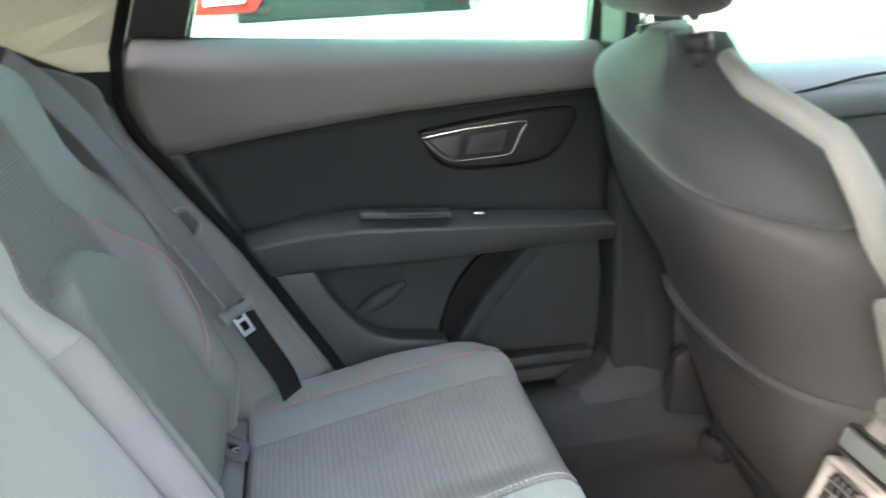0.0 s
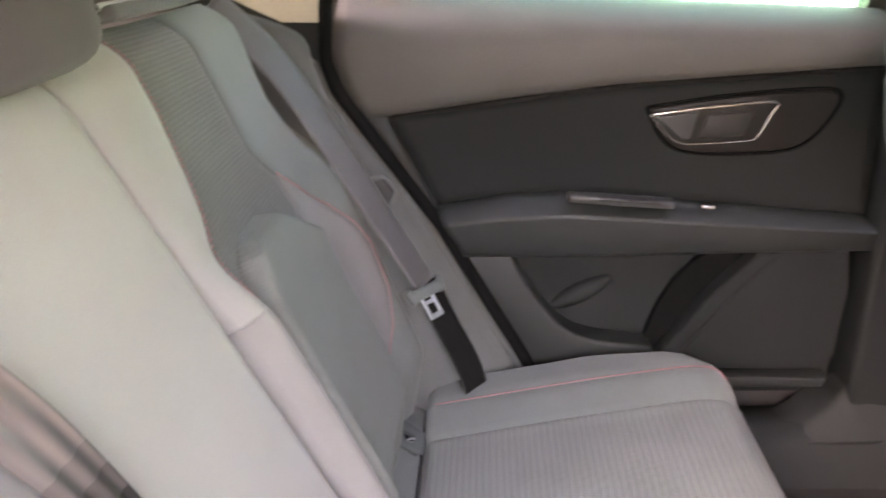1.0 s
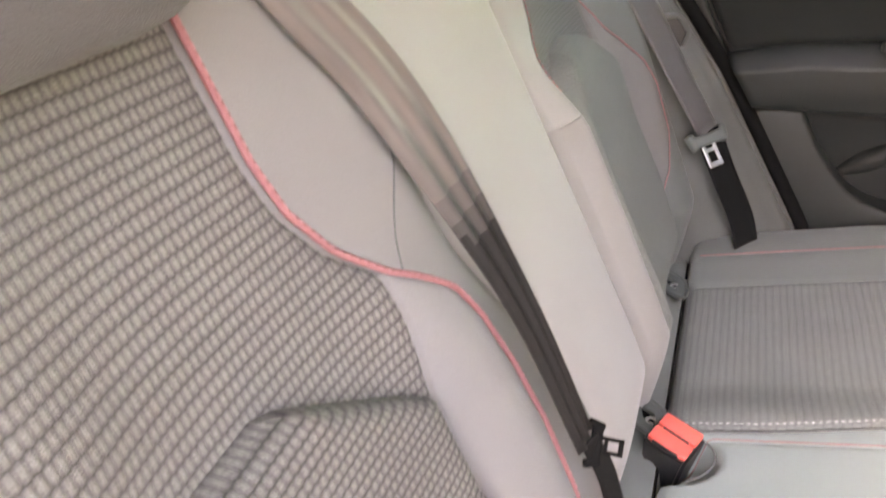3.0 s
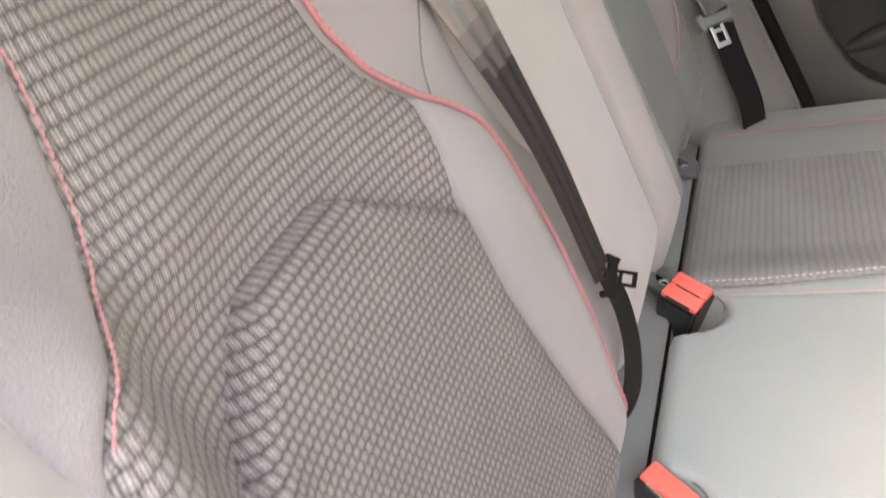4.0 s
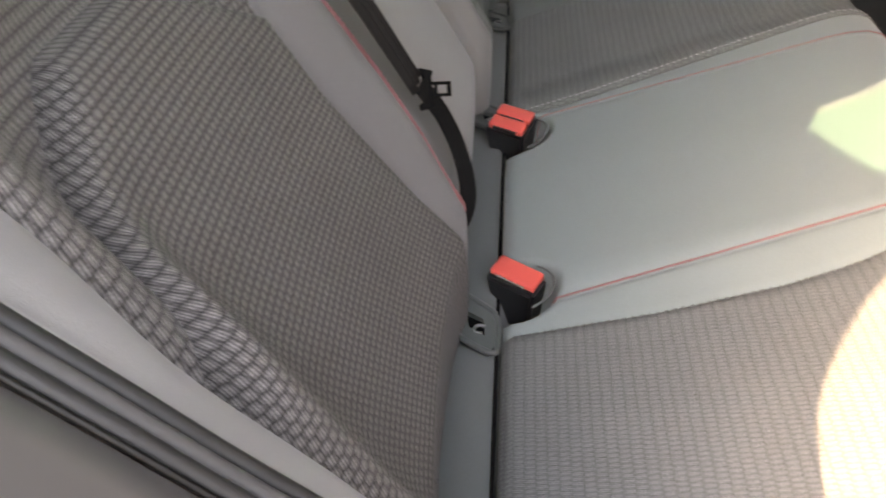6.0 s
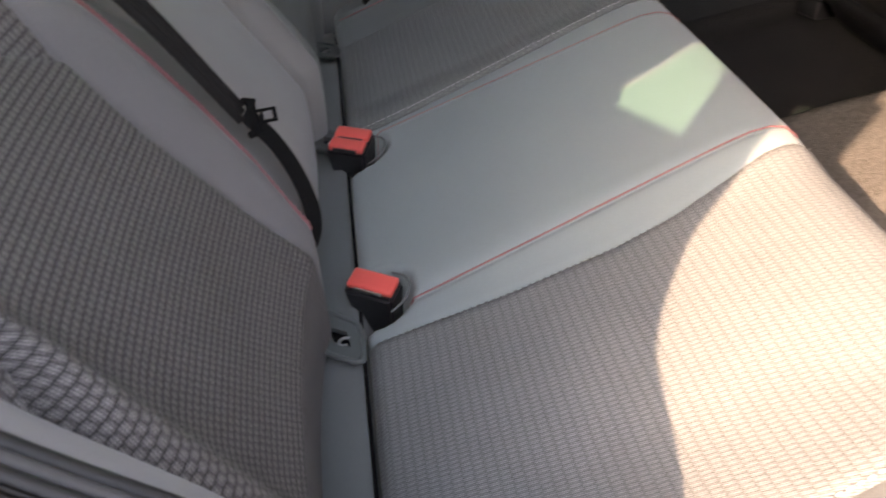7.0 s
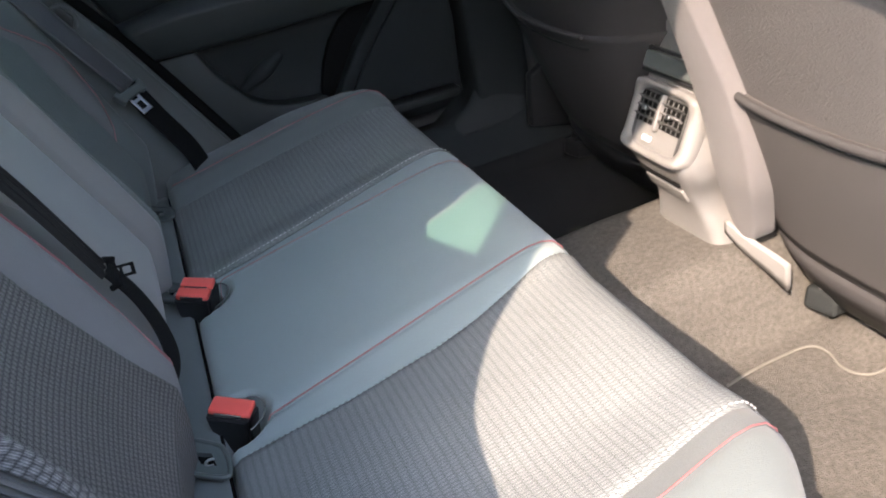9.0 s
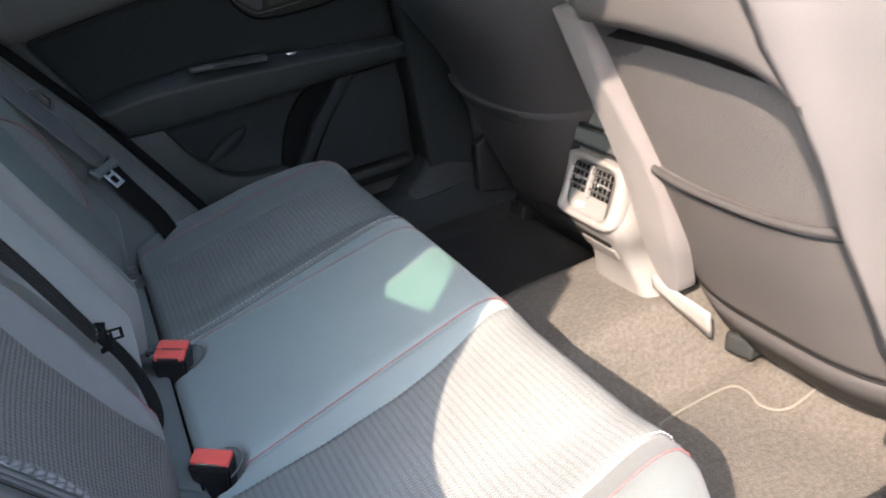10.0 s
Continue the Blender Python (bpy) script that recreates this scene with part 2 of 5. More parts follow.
def sheet(name, P, UV=None, skirt=0.012, normal=None, cap=False):
    """A grid of points (rows x columns x 3) as a mesh, with its rim turned down by `skirt` along -normal."""
    P = np.asarray(P, float)
    nv, nu = P.shape[:2]
    if UV is None:
        UV = np.stack(np.meshgrid(np.linspace(0, 1, nu), np.linspace(0, 1, nv)), -1)
    verts, uvs = P.reshape(-1, 3).tolist(), np.asarray(UV, float).reshape(-1, 2).tolist()
    faces = []
    for j in range(nv - 1):
        for i in range(nu - 1):
            a = j * nu + i
            faces.append((a, a + 1, a + nu + 1, a + nu))
    if skirt:
        if normal is None:
            c = np.cross(P[nv // 2, min(nu - 1, nu // 2 + 1)] - P[nv // 2, nu // 2 - 1], P[min(nv - 1, nv // 2 + 1), nu // 2] - P[nv // 2 - 1, nu // 2])
            normal = c / max(1e-9, np.linalg.norm(c))
        rim = [i for i in range(nu)] + [j * nu + nu - 1 for j in range(1, nv)] + [(nv - 1) * nu + i for i in range(nu - 2, -1, -1)] + [j * nu for j in range(nv - 2, 0, -1)]
        base = len(verts)
        for r in rim:
            verts.append((np.array(verts[r]) - np.asarray(normal) * skirt).tolist())
            uvs.append(uvs[r])
        k = len(rim)
        for i in range(k):
            faces.append((rim[(i + 1) % k], rim[i], base + i, base + (i + 1) % k))
        if cap:
            faces.append(tuple(base + i for i in range(k - 1, -1, -1)))
    return pydata(name, verts, faces, uvs)


def interp(pts, t):
    pts = sorted(pts)
    xs, ys = [p[0] for p in pts], [p[1] for p in pts]
    return np.interp(t, xs, ys)


def smooth_curve(pts, n=24):
    """Catmull-Rom through 3D points."""
    pts = [np.array(p, float) for p in pts]
    ext = [2 * pts[0] - pts[1]] + pts + [2 * pts[-1] - pts[-2]]
    out = []
    for i in range(1, len(ext) - 2):
        for t in np.linspace(0, 1, n, endpoint=False):
            p0, p1, p2, p3 = ext[i - 1:i + 3]
            out.append(0.5 * (2 * p1 + (p2 - p0) * t + (2 * p0 - 5 * p1 + 4 * p2 - p3) * t * t + (3 * p1 - p0 - 3 * p2 + p3) * t ** 3))
    out.append(pts[-1])
    return np.array(out)


def tube(name, pts, r, sides=8, closed=False):
    pts = np.asarray(pts, float)
    n = len(pts)
    verts, faces = [], []
    up = np.array((0.13, 0.31, 0.94))
    for i in range(n):
        d = pts[min(i + 1, n - 1)] - pts[max(i - 1, 0)] if not closed else pts[(i + 1) % n] - pts[i - 1]
        d = d / max(1e-9, np.linalg.norm(d))
        a = np.cross(d, up)
        if np.linalg.norm(a) < 0.1:
            a = np.cross(d, (1, 0, 0))
        a /= np.linalg.norm(a)
        b = np.cross(d, a)
        rr = r[i] if hasattr(r, "__len__") else r
        for k in range(sides):
            w = 2 * math.pi * k / sides
            verts.append(pts[i] + rr * (math.cos(w) * a + math.sin(w) * b))
    m = n if closed else n - 1
    for i in range(m):
        for k in range(sides):
            q = (k + 1) % sides
            j = (i + 1) % n
            faces.append((i * sides + k, i * sides + q, j * sides + q, j * sides + k))
    if not closed:
        faces.append(tuple(range(sides - 1, -1, -1)))
        faces.append(tuple((n - 1) * sides + k for k in range(sides)))
    return pydata(name, verts, faces)


def ribbon(name, pts, across, width, thick, fold=0.0):
    """A strap with thickness along pts; `across` gives the width direction at each point."""
    pts = np.asarray(pts, float)
    n = len(pts)
    verts, faces = [], []
    cols = 25 if fold else 9
    for i in range(n):
        d = pts[min(i + 1, n - 1)] - pts[max(i - 1, 0)]
        d /= np.linalg.norm(d)
        a = np.array(across[i] if np.ndim(across) > 1 else across, float)
        a = a - d * a.dot(d)
        a /= np.linalg.norm(a)
        nn = np.cross(a, d)
        w = width[i] if hasattr(width, "__len__") else width
        run = i / n
        for s in (1, -1):
            for k in range(cols):
                f = k / (cols - 1) - 0.5
                edge = 1.0 if 0 < k < cols - 1 else 0.3
                verts.append(pts[i] + a * w * f + nn * (s * thick * 0.5 * edge + fold * run * math.cos(15.5 * f + 1.2 * run)))
    c2 = cols * 2
    for i in range(n - 1):
        for k in range(cols - 1):
            o, p = i * c2, (i + 1) * c2
            faces.append((o + k, o + k + 1, p + k + 1, p + k))
            faces.append((o + cols + k + 1, o + cols + k, p + cols + k, p + cols + k + 1))
        for k, s in ((0, 0), (cols - 1, 1)):
            o, p = i * c2, (i + 1) * c2
            f = (o + k, p + k, p + cols + k, o + cols + k)
            faces.append(f if s == 0 else f[::-1])
    for i, rev in ((0, 0), (n - 1, 1)):
        o = i * c2
        f = [o + k for k in range(cols)] + [o + cols + k for k in range(cols - 1, -1, -1)]
        faces.append(tuple(f if rev else f[::-1]))
    return pydata(name, verts, faces)


def box(name, size, m=None, bevel=0.004, seg=2):
    bm = bmesh.new()
    bmesh.ops.create_cube(bm, size=1.0)
    bmesh.ops.scale(bm, vec=size, verts=bm.verts)
    if bevel:
        bmesh.ops.bevel(bm, geom=bm.edges[:], offset=min(bevel, 0.45 * min(size)), segments=seg, affect="EDGES", profile=0.6)
    if m is not None:
        bm.transform(m)
    me = bpy.data.meshes.new(name)
    bm.to_mesh(me)
    bm.free()
    return me


def prism(name, outline, axis, lo, hi, bevel=0.0, seg=2):
    """A flat outline (2D) pushed along an axis: 'y' takes (x, z), 'x' takes (y, z), 'z' takes (x, y)."""
    bm = bmesh.new()

    def at(p, w):
        return {"y": (p[0], w, p[1]), "x": (w, p[0], p[1]), "z": (p[0], p[1], w)}[axis]
    a = [bm.verts.new(at(p, lo)) for p in outline]
    b = [bm.verts.new(at(p, hi)) for p in outline]
    n = len(outline)
    bm.faces.new(a)
    bm.faces.new(b[::-1])
    for i in range(n):
        bm.faces.new((a[i], b[i], b[(i + 1) % n], a[(i + 1) % n]))
    bmesh.ops.recalc_face_normals(bm, faces=bm.faces)
    if bevel:
        bmesh.ops.bevel(bm, geom=bm.edges[:], offset=bevel, segments=seg, affect="EDGES", profile=0.6, clamp_overlap=True)
    me = bpy.data.meshes.new(name)
    bm.to_mesh(me)
    bm.free()
    return me


def stitches(name, pts, length=0.005, gap=0.003, r=0.0011):
    """Single stitches lying along a line, joined into one seam."""
    pts = np.asarray(pts, float)
    seg = np.linalg.norm(np.diff(pts, axis=0), axis=1)
    s = np.concatenate([[0], np.cumsum(seg)])
    verts, faces = [], []
    d = 0.0
    while d + length < s[-1]:
        a = np.array([np.interp(d, s, pts[:, k]) for k in range(3)])
        b = np.array([np.interp(d + length, s, pts[:, k]) for k in range(3)])
        m = 0.5 * (a + b)
        t = (b - a) / max(1e-9, np.linalg.norm(b - a))
        u = np.cross(t, (0.2, 0.3, 0.9))
        u /= np.linalg.norm(u)
        w = np.cross(t, u)
        base = len(verts)
        for c, q in ((a, 0.35), (m, 1.0), (b, 0.35)):
            for k in range(5):
                an = 2 * math.pi * k / 5
                verts.append(c + q * r * (math.cos(an) * u + math.sin(an) * w))
        for j in range(2):
            for k in range(5):
                q = (k + 1) % 5
                faces.append((base + j * 5 + k, base + j * 5 + q, base + j * 5 + 5 + q, base + j * 5 + 5 + k))
        faces.append(tuple(base + k for k in range(4, -1, -1)))
        faces.append(tuple(base + 10 + k for k in range(5)))
        d += length + gap
    return pydata(name, verts, faces)


def sstep(a, b, x):
    t = np.clip((np.asarray(x, float) - a) / (b - a), 0, 1)
    return t * t * (3 - 2 * t)


def bump(x, c, w):
    return np.exp(-((np.asarray(x, float) - c) / w) ** 2)

# ---- shapes shared by seats, doors and pillars ----
EDGE = [(0.0, 0.24), (0.12, 0.235), (0.22, 0.205), (0.30, 0.167), (0.52, 0.045), (0.659, -0.050), (0.72, -0.092), (0.768, -0.107), (0.844, -0.100), (0.92, -0.068), (1.0, -0.03), (1.06, 0.02)]


NEAR_EDGE = [(0.0, 0.24), (0.12, 0.235), (0.22, 0.205), (0.30, 0.167), (0.47, 0.076), (0.514, 0.050), (0.552, 0.022), (0.578, 0.003), (0.616, -0.022), (0.648, -0.044), (0.677, -0.059), (0.709, -0.072), (0.745, -0.083), (0.788, -0.092), (0.825, -0.093), (0.86, -0.085), (0.90, -0.065), (0.95, -0.033), (1.0, 0.0), (1.06, 0.04)]


def edge_x(z, side=1):
    """x of the rear edge of the rear door opening at height z."""
    return interp(EDGE if side > 0 else NEAR_EDGE, z)


def side_y(z):
    """Half breadth of the body side, which leans in above the belt line."""
    return 0.63 - 0.36 * max(0.0, z - 0.86)


def wall_with_holes(name, outer, holes, side, thick, inset=0.0):
    bm = bmesh.new()
    for loop in [outer] + holes:
        vs = [bm.verts.new((x, 0, z)) for x, z in loop]
        for i in range(len(vs)):
            bm.edges.new((vs[i], vs[(i + 1) % len(vs)]))
    bmesh.ops.triangle_fill(bm, use_beauty=True, use_dissolve=False, edges=bm.edges[:], normal=(0, -1, 0))
    for v in bm.verts:
        v.co.y = YC + side * (side_y(v.co.z) + inset)
    ext = bmesh.ops.extrude_face_region(bm, geom=bm.faces[:])
    for v in [g for g in ext["geom"] if isinstance(g, bmesh.types.BMVert)]:
        v.co.y += side * thick
    bmesh.ops.recalc_face_normals(bm, faces=bm.faces)
    me = bpy.data.meshes.new(name)
    bm.to_mesh(me)
    bm.free()
    return me


# ---- outside ----
part("ground", sheet("ground", [[(x, y, -0.35) for x in np.linspace(-60, 60, 9)] for y in np.linspace(-60, 60, 9)], skirt=0.2, normal=(0, 0, 1), cap=True), ASPHALT, smooth=False)
tagged(bpy.data.objects["ground"], "sunlit worn paving round the parked car", "ground", kind="structure")
part("backdrop", box("backdrop", (40, 0.3, 7), pose(0, 11, 3.15), 0.0), RENDERWALL, smooth=False)
tagged(bpy.data.objects["backdrop"], "sunlit white rendered wall across the yard", "wall", kind="structure")


# Unseen wall added behind the camera to hold back light from the near side.
part("backdrop", box("block_wall", (40, 0.3, 2.2), pose(0, -4.2, 0.745), 0.0), BLOCKWALL, smooth=False)
tagged(bpy.data.objects["backdrop.001"], "unseen brown wall added behind the camera to cut light", "wall", kind="structure")


def parked_car(at):
    car = thing("parked_car", "white hatchback parked outside with red tail lamps", "car", at=at)
    prof = [(-0.86, 0.28), (0.86, 0.28), (0.88, 0.6), (0.86, 0.95), (0.80, 1.0), (0.68, 1.42), (0.55, 1.5), (-0.55, 1.5), (-0.68, 1.42), (-0.80, 1.0), (-0.86, 0.95), (-0.88, 0.6)]
    part("body", prism("car_rear_body", [(x, z) for x, z in prof], "y", 0.0, 3.9, 0.04, 3), WHITE_PAINT, car)
    part("rear_window", prism("rear_glass", [(-0.62, 1.05), (0.62, 1.05), (0.54, 1.40), (-0.54, 1.40)], "y", -0.012, 0.03, 0.01), BLACK, car)
    part("bumper", box("bumper", (1.74, 0.16, 0.30), pose(0, 0.0, 0.48), 0.05, 3), WHITE_PAINT, car)
    part("number_plate", box("plate", (0.50, 0.012, 0.11), pose(0, -0.09, 0.72), 0.004), WHITE_PAINT, car)
    for s in (-1, 1):
        lamp = part("tail_lamp", prism("tail_lamp", [(s * 0.84, 1.10), (s * 0.84, 1.32), (s * 0.46, 1.30), (s * 0.44, 1.20), (s * 0.52, 1.10)], "y", -0.03, 0.05, 0.012), TAIL, car, "red tail lamp with a clear inner lens")
        part("lens", prism("lens", [(s * 0.77, 1.14), (s * 0.77, 1.27), (s * 0.55, 1.26), (s * 0.56, 1.15)], "y", -0.04, 0.0, 0.008), WHITE_PAINT, lamp, "clear lamp lens")
        wheel = part("wheel", tube("tyre", [(s * 0.76 - 0.1, 0.55, 0.31), (s * 0.76 + 0.1, 0.55, 0.31)], 0.31, 24), RUBBER, car)
    return car


parked_car((0.50, 3.8, -0.39))

# ---- the car round the cabin ----
shell = thing("car_body", "grey car body with the rear door standing open", "car body", kind="structure")
rear = [(edge_x(z, -1) - 0.046, z) for z in (0.12, 0.22, 0.30, 0.40, 0.46, 0.52, 0.56, 0.60, 0.63, 0.659, 0.69, 0.72, 0.745, 0.768, 0.80, 0.844, 0.88, 0.92, 0.96, 1.0)]
near_outer = [(-1.35, -0.15), (1.95, -0.15), (1.95, 0.72), (1.05, 1.17), (-0.7, 1.17), (-1.35, 0.80)]
near_door = rear + [(-0.01, 1.05), (0.04, 1.09), (0.60, 1.11), (0.67, 1.03), (0.69, 0.80), (0.69, 0.10), (0.62, 0.085), (0.32, 0.085)]
quarter = [(-0.305, 1.005), (-0.345, 1.105), (-0.215, 1.140), (-0.135, 1.110), (-0.112, 1.040), (-0.112, 0.975), (-0.138, 0.908), (-0.212, 0.950)]
quarter_pane = [(-0.268, 1.014), (-0.204, 1.034), (-0.160, 1.072), (-0.128, 1.046), (-0.119, 0.966), (-0.138, 0.916), (-0.200, 0.962)]
quarter_rim = [(-0.315, 0.995), (-0.355, 1.115), (-0.215, 1.150), (-0.125, 1.120), (-0.104, 1.040), (-0.104, 0.970), (-0.136, 0.899), (-0.216, 0.940)]
front_win = [(0.80, 0.80), (1.62, 0.76), (1.08, 1.05), (0.82, 1.06)]
part("near_side", wall_with_holes("near_side", near_outer, [near_door, quarter, front_win], -1, 0.035), PAINT, shell, smooth=False)
part("quarter_glass", wall_with_holes("quarter_glass", quarter_pane, [], -1, 0.003, 0.001), GLASS, shell, "green tinted quarter light", smooth=False)
part("quarter_frame", wall_with_holes("quarter_frame", quarter_rim, [quarter_pane], -1, 0.003, -0.005), BLACK, shell, "black frame of the quarter light", smooth=False)
part("front_side_glass", wall_with_holes("near_front_glass", front_win, [], -1, 0.004, 0.012), GLASS_CLEAR, shell, "side window glass", smooth=False)
far_rear_win = [(-0.005, 0.838), (0.655, 0.788), (0.66, 1.06), (0.10, 1.065), (0.03, 0.95)]
far_front_win = [(0.76, 0.755), (1.62, 0.70), (1.08, 1.05), (0.76, 1.06)]
part("far_side", wall_with_holes("far_side", near_outer, [far_rear_win, far_front_win], 1, 0.035, 0.085), PAINT, shell, smooth=False)
for nm, w in (("rear_side_glass", far_rear_win), ("front_side_glass", far_front_win)):
    g = part(nm, wall_with_holes(nm, w, [], 1, 0.004, 0.10), GLASS_CLEAR, shell, "side window glass", smooth=False)
part("floor_pan", box("floor_pan", (3.3, 1.40, 0.06), pose(0.3, YC, -0.06), 0.0), PAINT, shell, smooth=False)
part("roof_skin", box("roof_skin", (1.8, 1.06, 0.02), pose(0.2, YC, 1.19), 0.008), PAINT, shell, smooth=False)
part("tailgate", box("tailgate", (0.06, 1.30, 0.98), pose(-1.32, YC, 0.36), 0.02), PAINT, shell, smooth=False)
part("bulkhead", box("bulkhead", (0.08, 1.36, 0.86), pose(1.86, YC, 0.28), 0.02), BLACK, shell, smooth=False)
part("dashboard", box("dashboard", (0.42, 1.32, 0.34), pose(1.60, YC, 0.56), 0.08, 4), BLACK, shell)
part("parcel_shelf", box("parcel_shelf", (0.9, 1.2, 0.03), pose(-0.78, YC, 0.80), 0.01), BLACK, shell, smooth=False)
part("windscreen", sheet("windscreen", [[(1.06 + 0.86 * v, YC + s * (0.50 + 0.12 * v), 1.165 - 0.43 * v) for s in np.linspace(-1, 1, 9)] for v in np.linspace(0, 1, 7)], skirt=0.004, normal=(0.45, 0, 0.9)), GLASS_FRONT, shell, "tinted windscreen", smooth=False)
part("rear_window", sheet("rear_window", [[(-0.68 - 0.64 * v, YC + q * (0.50 + 0.10 * v), 1.175 - 0.36 * v) for q in np.linspace(-1, 1, 9)] for v in np.linspace(1, 0, 7)], skirt=0.004, normal=(-0.5, 0, 0.85)), GLASS_FRONT, shell, "dark tinted rear window", smooth=False)
head = part("ceiling", sheet("headliner", [[(x, YC + s * 0.52, 1.155 - 0.035 * abs(s) ** 3 - 0.03 * max(0, -x - 0.4)) for s in np.linspace(-1, 1, 15)] for x in np.linspace(-0.75, 1.1, 12)], skirt=0.015, normal=(0, 0, 1)), BEIGE)
tagged(head, "pale beige fabric headliner", "headliner", kind="structure")

# the near rear door, standing wide open
od = thing("door_3", "dark plastic rear car door standing wide open", "car door", kind="structure", at=(0.74, -0.64, 0.0))
od.rotation_euler = (0, 0, radians(74))
part("panel", prism("open_panel", [(-0.02, 0.12), (-0.02, 0.80), (-0.66, 0.85), (-0.74, 0.70), (-0.62, 0.40), (-0.45, 0.14)], "y", 0.0, 0.06, 0.012), DOOR_PL, od)
part("skin", prism("open_skin", [(0.0, 0.06), (0.0, 0.80), (-0.68, 0.85), (-0.78, 0.70), (-0.64, 0.36), (-0.46, 0.06)], "y", -0.07, -0.002, 0.012), PAINT, od, "painted outer skin")
for a, b in (((-0.01, 0.80), (-0.02, 1.06)), ((-0.02, 1.06), (-0.45, 1.09)), ((-0.45, 1.09), (-0.67, 0.85))):
    part("window_frame", tube("open_frame", [(a[0], -0.02, a[1]), (b[0], -0.02, b[1])], 0.018, 8), BLACK, od, "black window frame")

# carpet with the centre tunnel
xs, ys = np.linspace(0.28, 1.55, 60), np.linspace(YC - 0.66, YC + 0.66, 90)


def carpet_z(x, y):
    q = abs(y - YC)
    tun = (0.152 + 0.006 * sstep(0.56, 0.69, x)) * (1 - sstep(0.095, 0.220, q))
    heel = 0.05 * sstep(0.80, 0.92, x) * sstep(0.16, 0.24, q)
    sill = 0.10 * sstep(0.55, 0.62, q)
    return float(max(tun, 0.045) + heel + sill + 0.004 * math.sin(23 * x + 3 * y) * math.sin(17 * y))


floor = part("floor", sheet("carpet", [[(x, y, carpet_z(x, y)) for y in ys] for x in xs], skirt=0.03, normal=(0, 0, 1)), CARPET)
tagged(floor, "worn grey-brown car carpet over the centre tunnel", "carpet", kind="structure")
m_x, m_q = np.linspace(0.40, 1.05, 30), np.linspace(0.205, 0.612, 28)
mat = part("floor_mat", sheet("floor_mat", [[(x, YC + q, carpet_z(x, YC + q) + 0.010) for q in m_q] for x in m_x], skirt=0.008, normal=(0, 0, 1)), MAT)
tagged(mat, "black carpet floor mat in the shaded footwell", "floor mat")
edge_line = smooth_curve([(0.640, -0.175, 0), (0.672, -0.170, 0), (0.725, -0.168, 0), (0.778, -0.172, 0), (0.790, -0.195, 0), (0.784, -0.226, 0), (0.800, -0.252, 0), (0.850, -0.266, 0), (0.905, -0.281, 0), (0.96, -0.29, 0)], 12)
for p in edge_line:
    p[2] = carpet_z(p[0], p[1]) + 0.006
part("carpet_trim", tube("carpet_trim", edge_line, 0.0022), CARPET_EDGE, floor, "pale bound edge of the carpet")
edge_line = edge_line.copy()
edge_line[:, 1] = 2 * YC - edge_line[:, 1]
part("carpet_trim", tube("carpet_trim", edge_line, 0.003), DOOR_PL, floor, "bound edge of the carpet")

# sills
for s in (1, -1):
    prof = [(0.55, 0.10), (0.575, 0.165), (0.60, 0.185), (0.66, 0.180), (0.68, 0.12), (0.68, 0.04), (0.55, 0.04)]
    P = [[(x, YC + s * q, z) for q, z in prof] for x in np.linspace(0.22, 1.5, 30)]
    ob = part("trim", sheet("sill", P if s < 0 else [r[::-1] for r in P], skirt=0.0), DOOR_INS)
    tagged(ob, "dark plastic door sill trim", "sill trim", kind="structure")

# B pillar, far side
bp = thing("pillar_trim", "dark plastic trim of the door pillar", "pillar trim", kind="structure")
part("upper", prism("b_up", [(0.655, 0.80), (0.76, 0.79), (0.75, 1.07), (0.662, 1.07)], "y", YC + 0.56, YC + 0.66, 0.01), BLACK, bp, smooth=False)
part("lower", prism("b_low", [(0.672, 0.12), (0.80, 0.12), (0.78, 0.80), (0.672, 0.80)], "y", YC + 0.60, YC + 0.70, 0.012), DOOR_INS, bp)
part("foot", sheet("b_foot", [[(0.52 + 0.28 * u + 0.12 * v * (1 - u), YC + 0.585 + 0.05 * v - 0.012 * math.sin(math.pi * u), 0.165 + 0.135 * v ** 1.4 * (0.35 + 0.65 * float(sstep(0.0, 0.55, u)))) for u in np.linspace(0, 1, 16)] for v in np.linspace(0, 1, 12)], skirt=0.04, normal=(0, -1, 0)), DOOR_PL, bp, "lower pillar trim flaring into the sill")

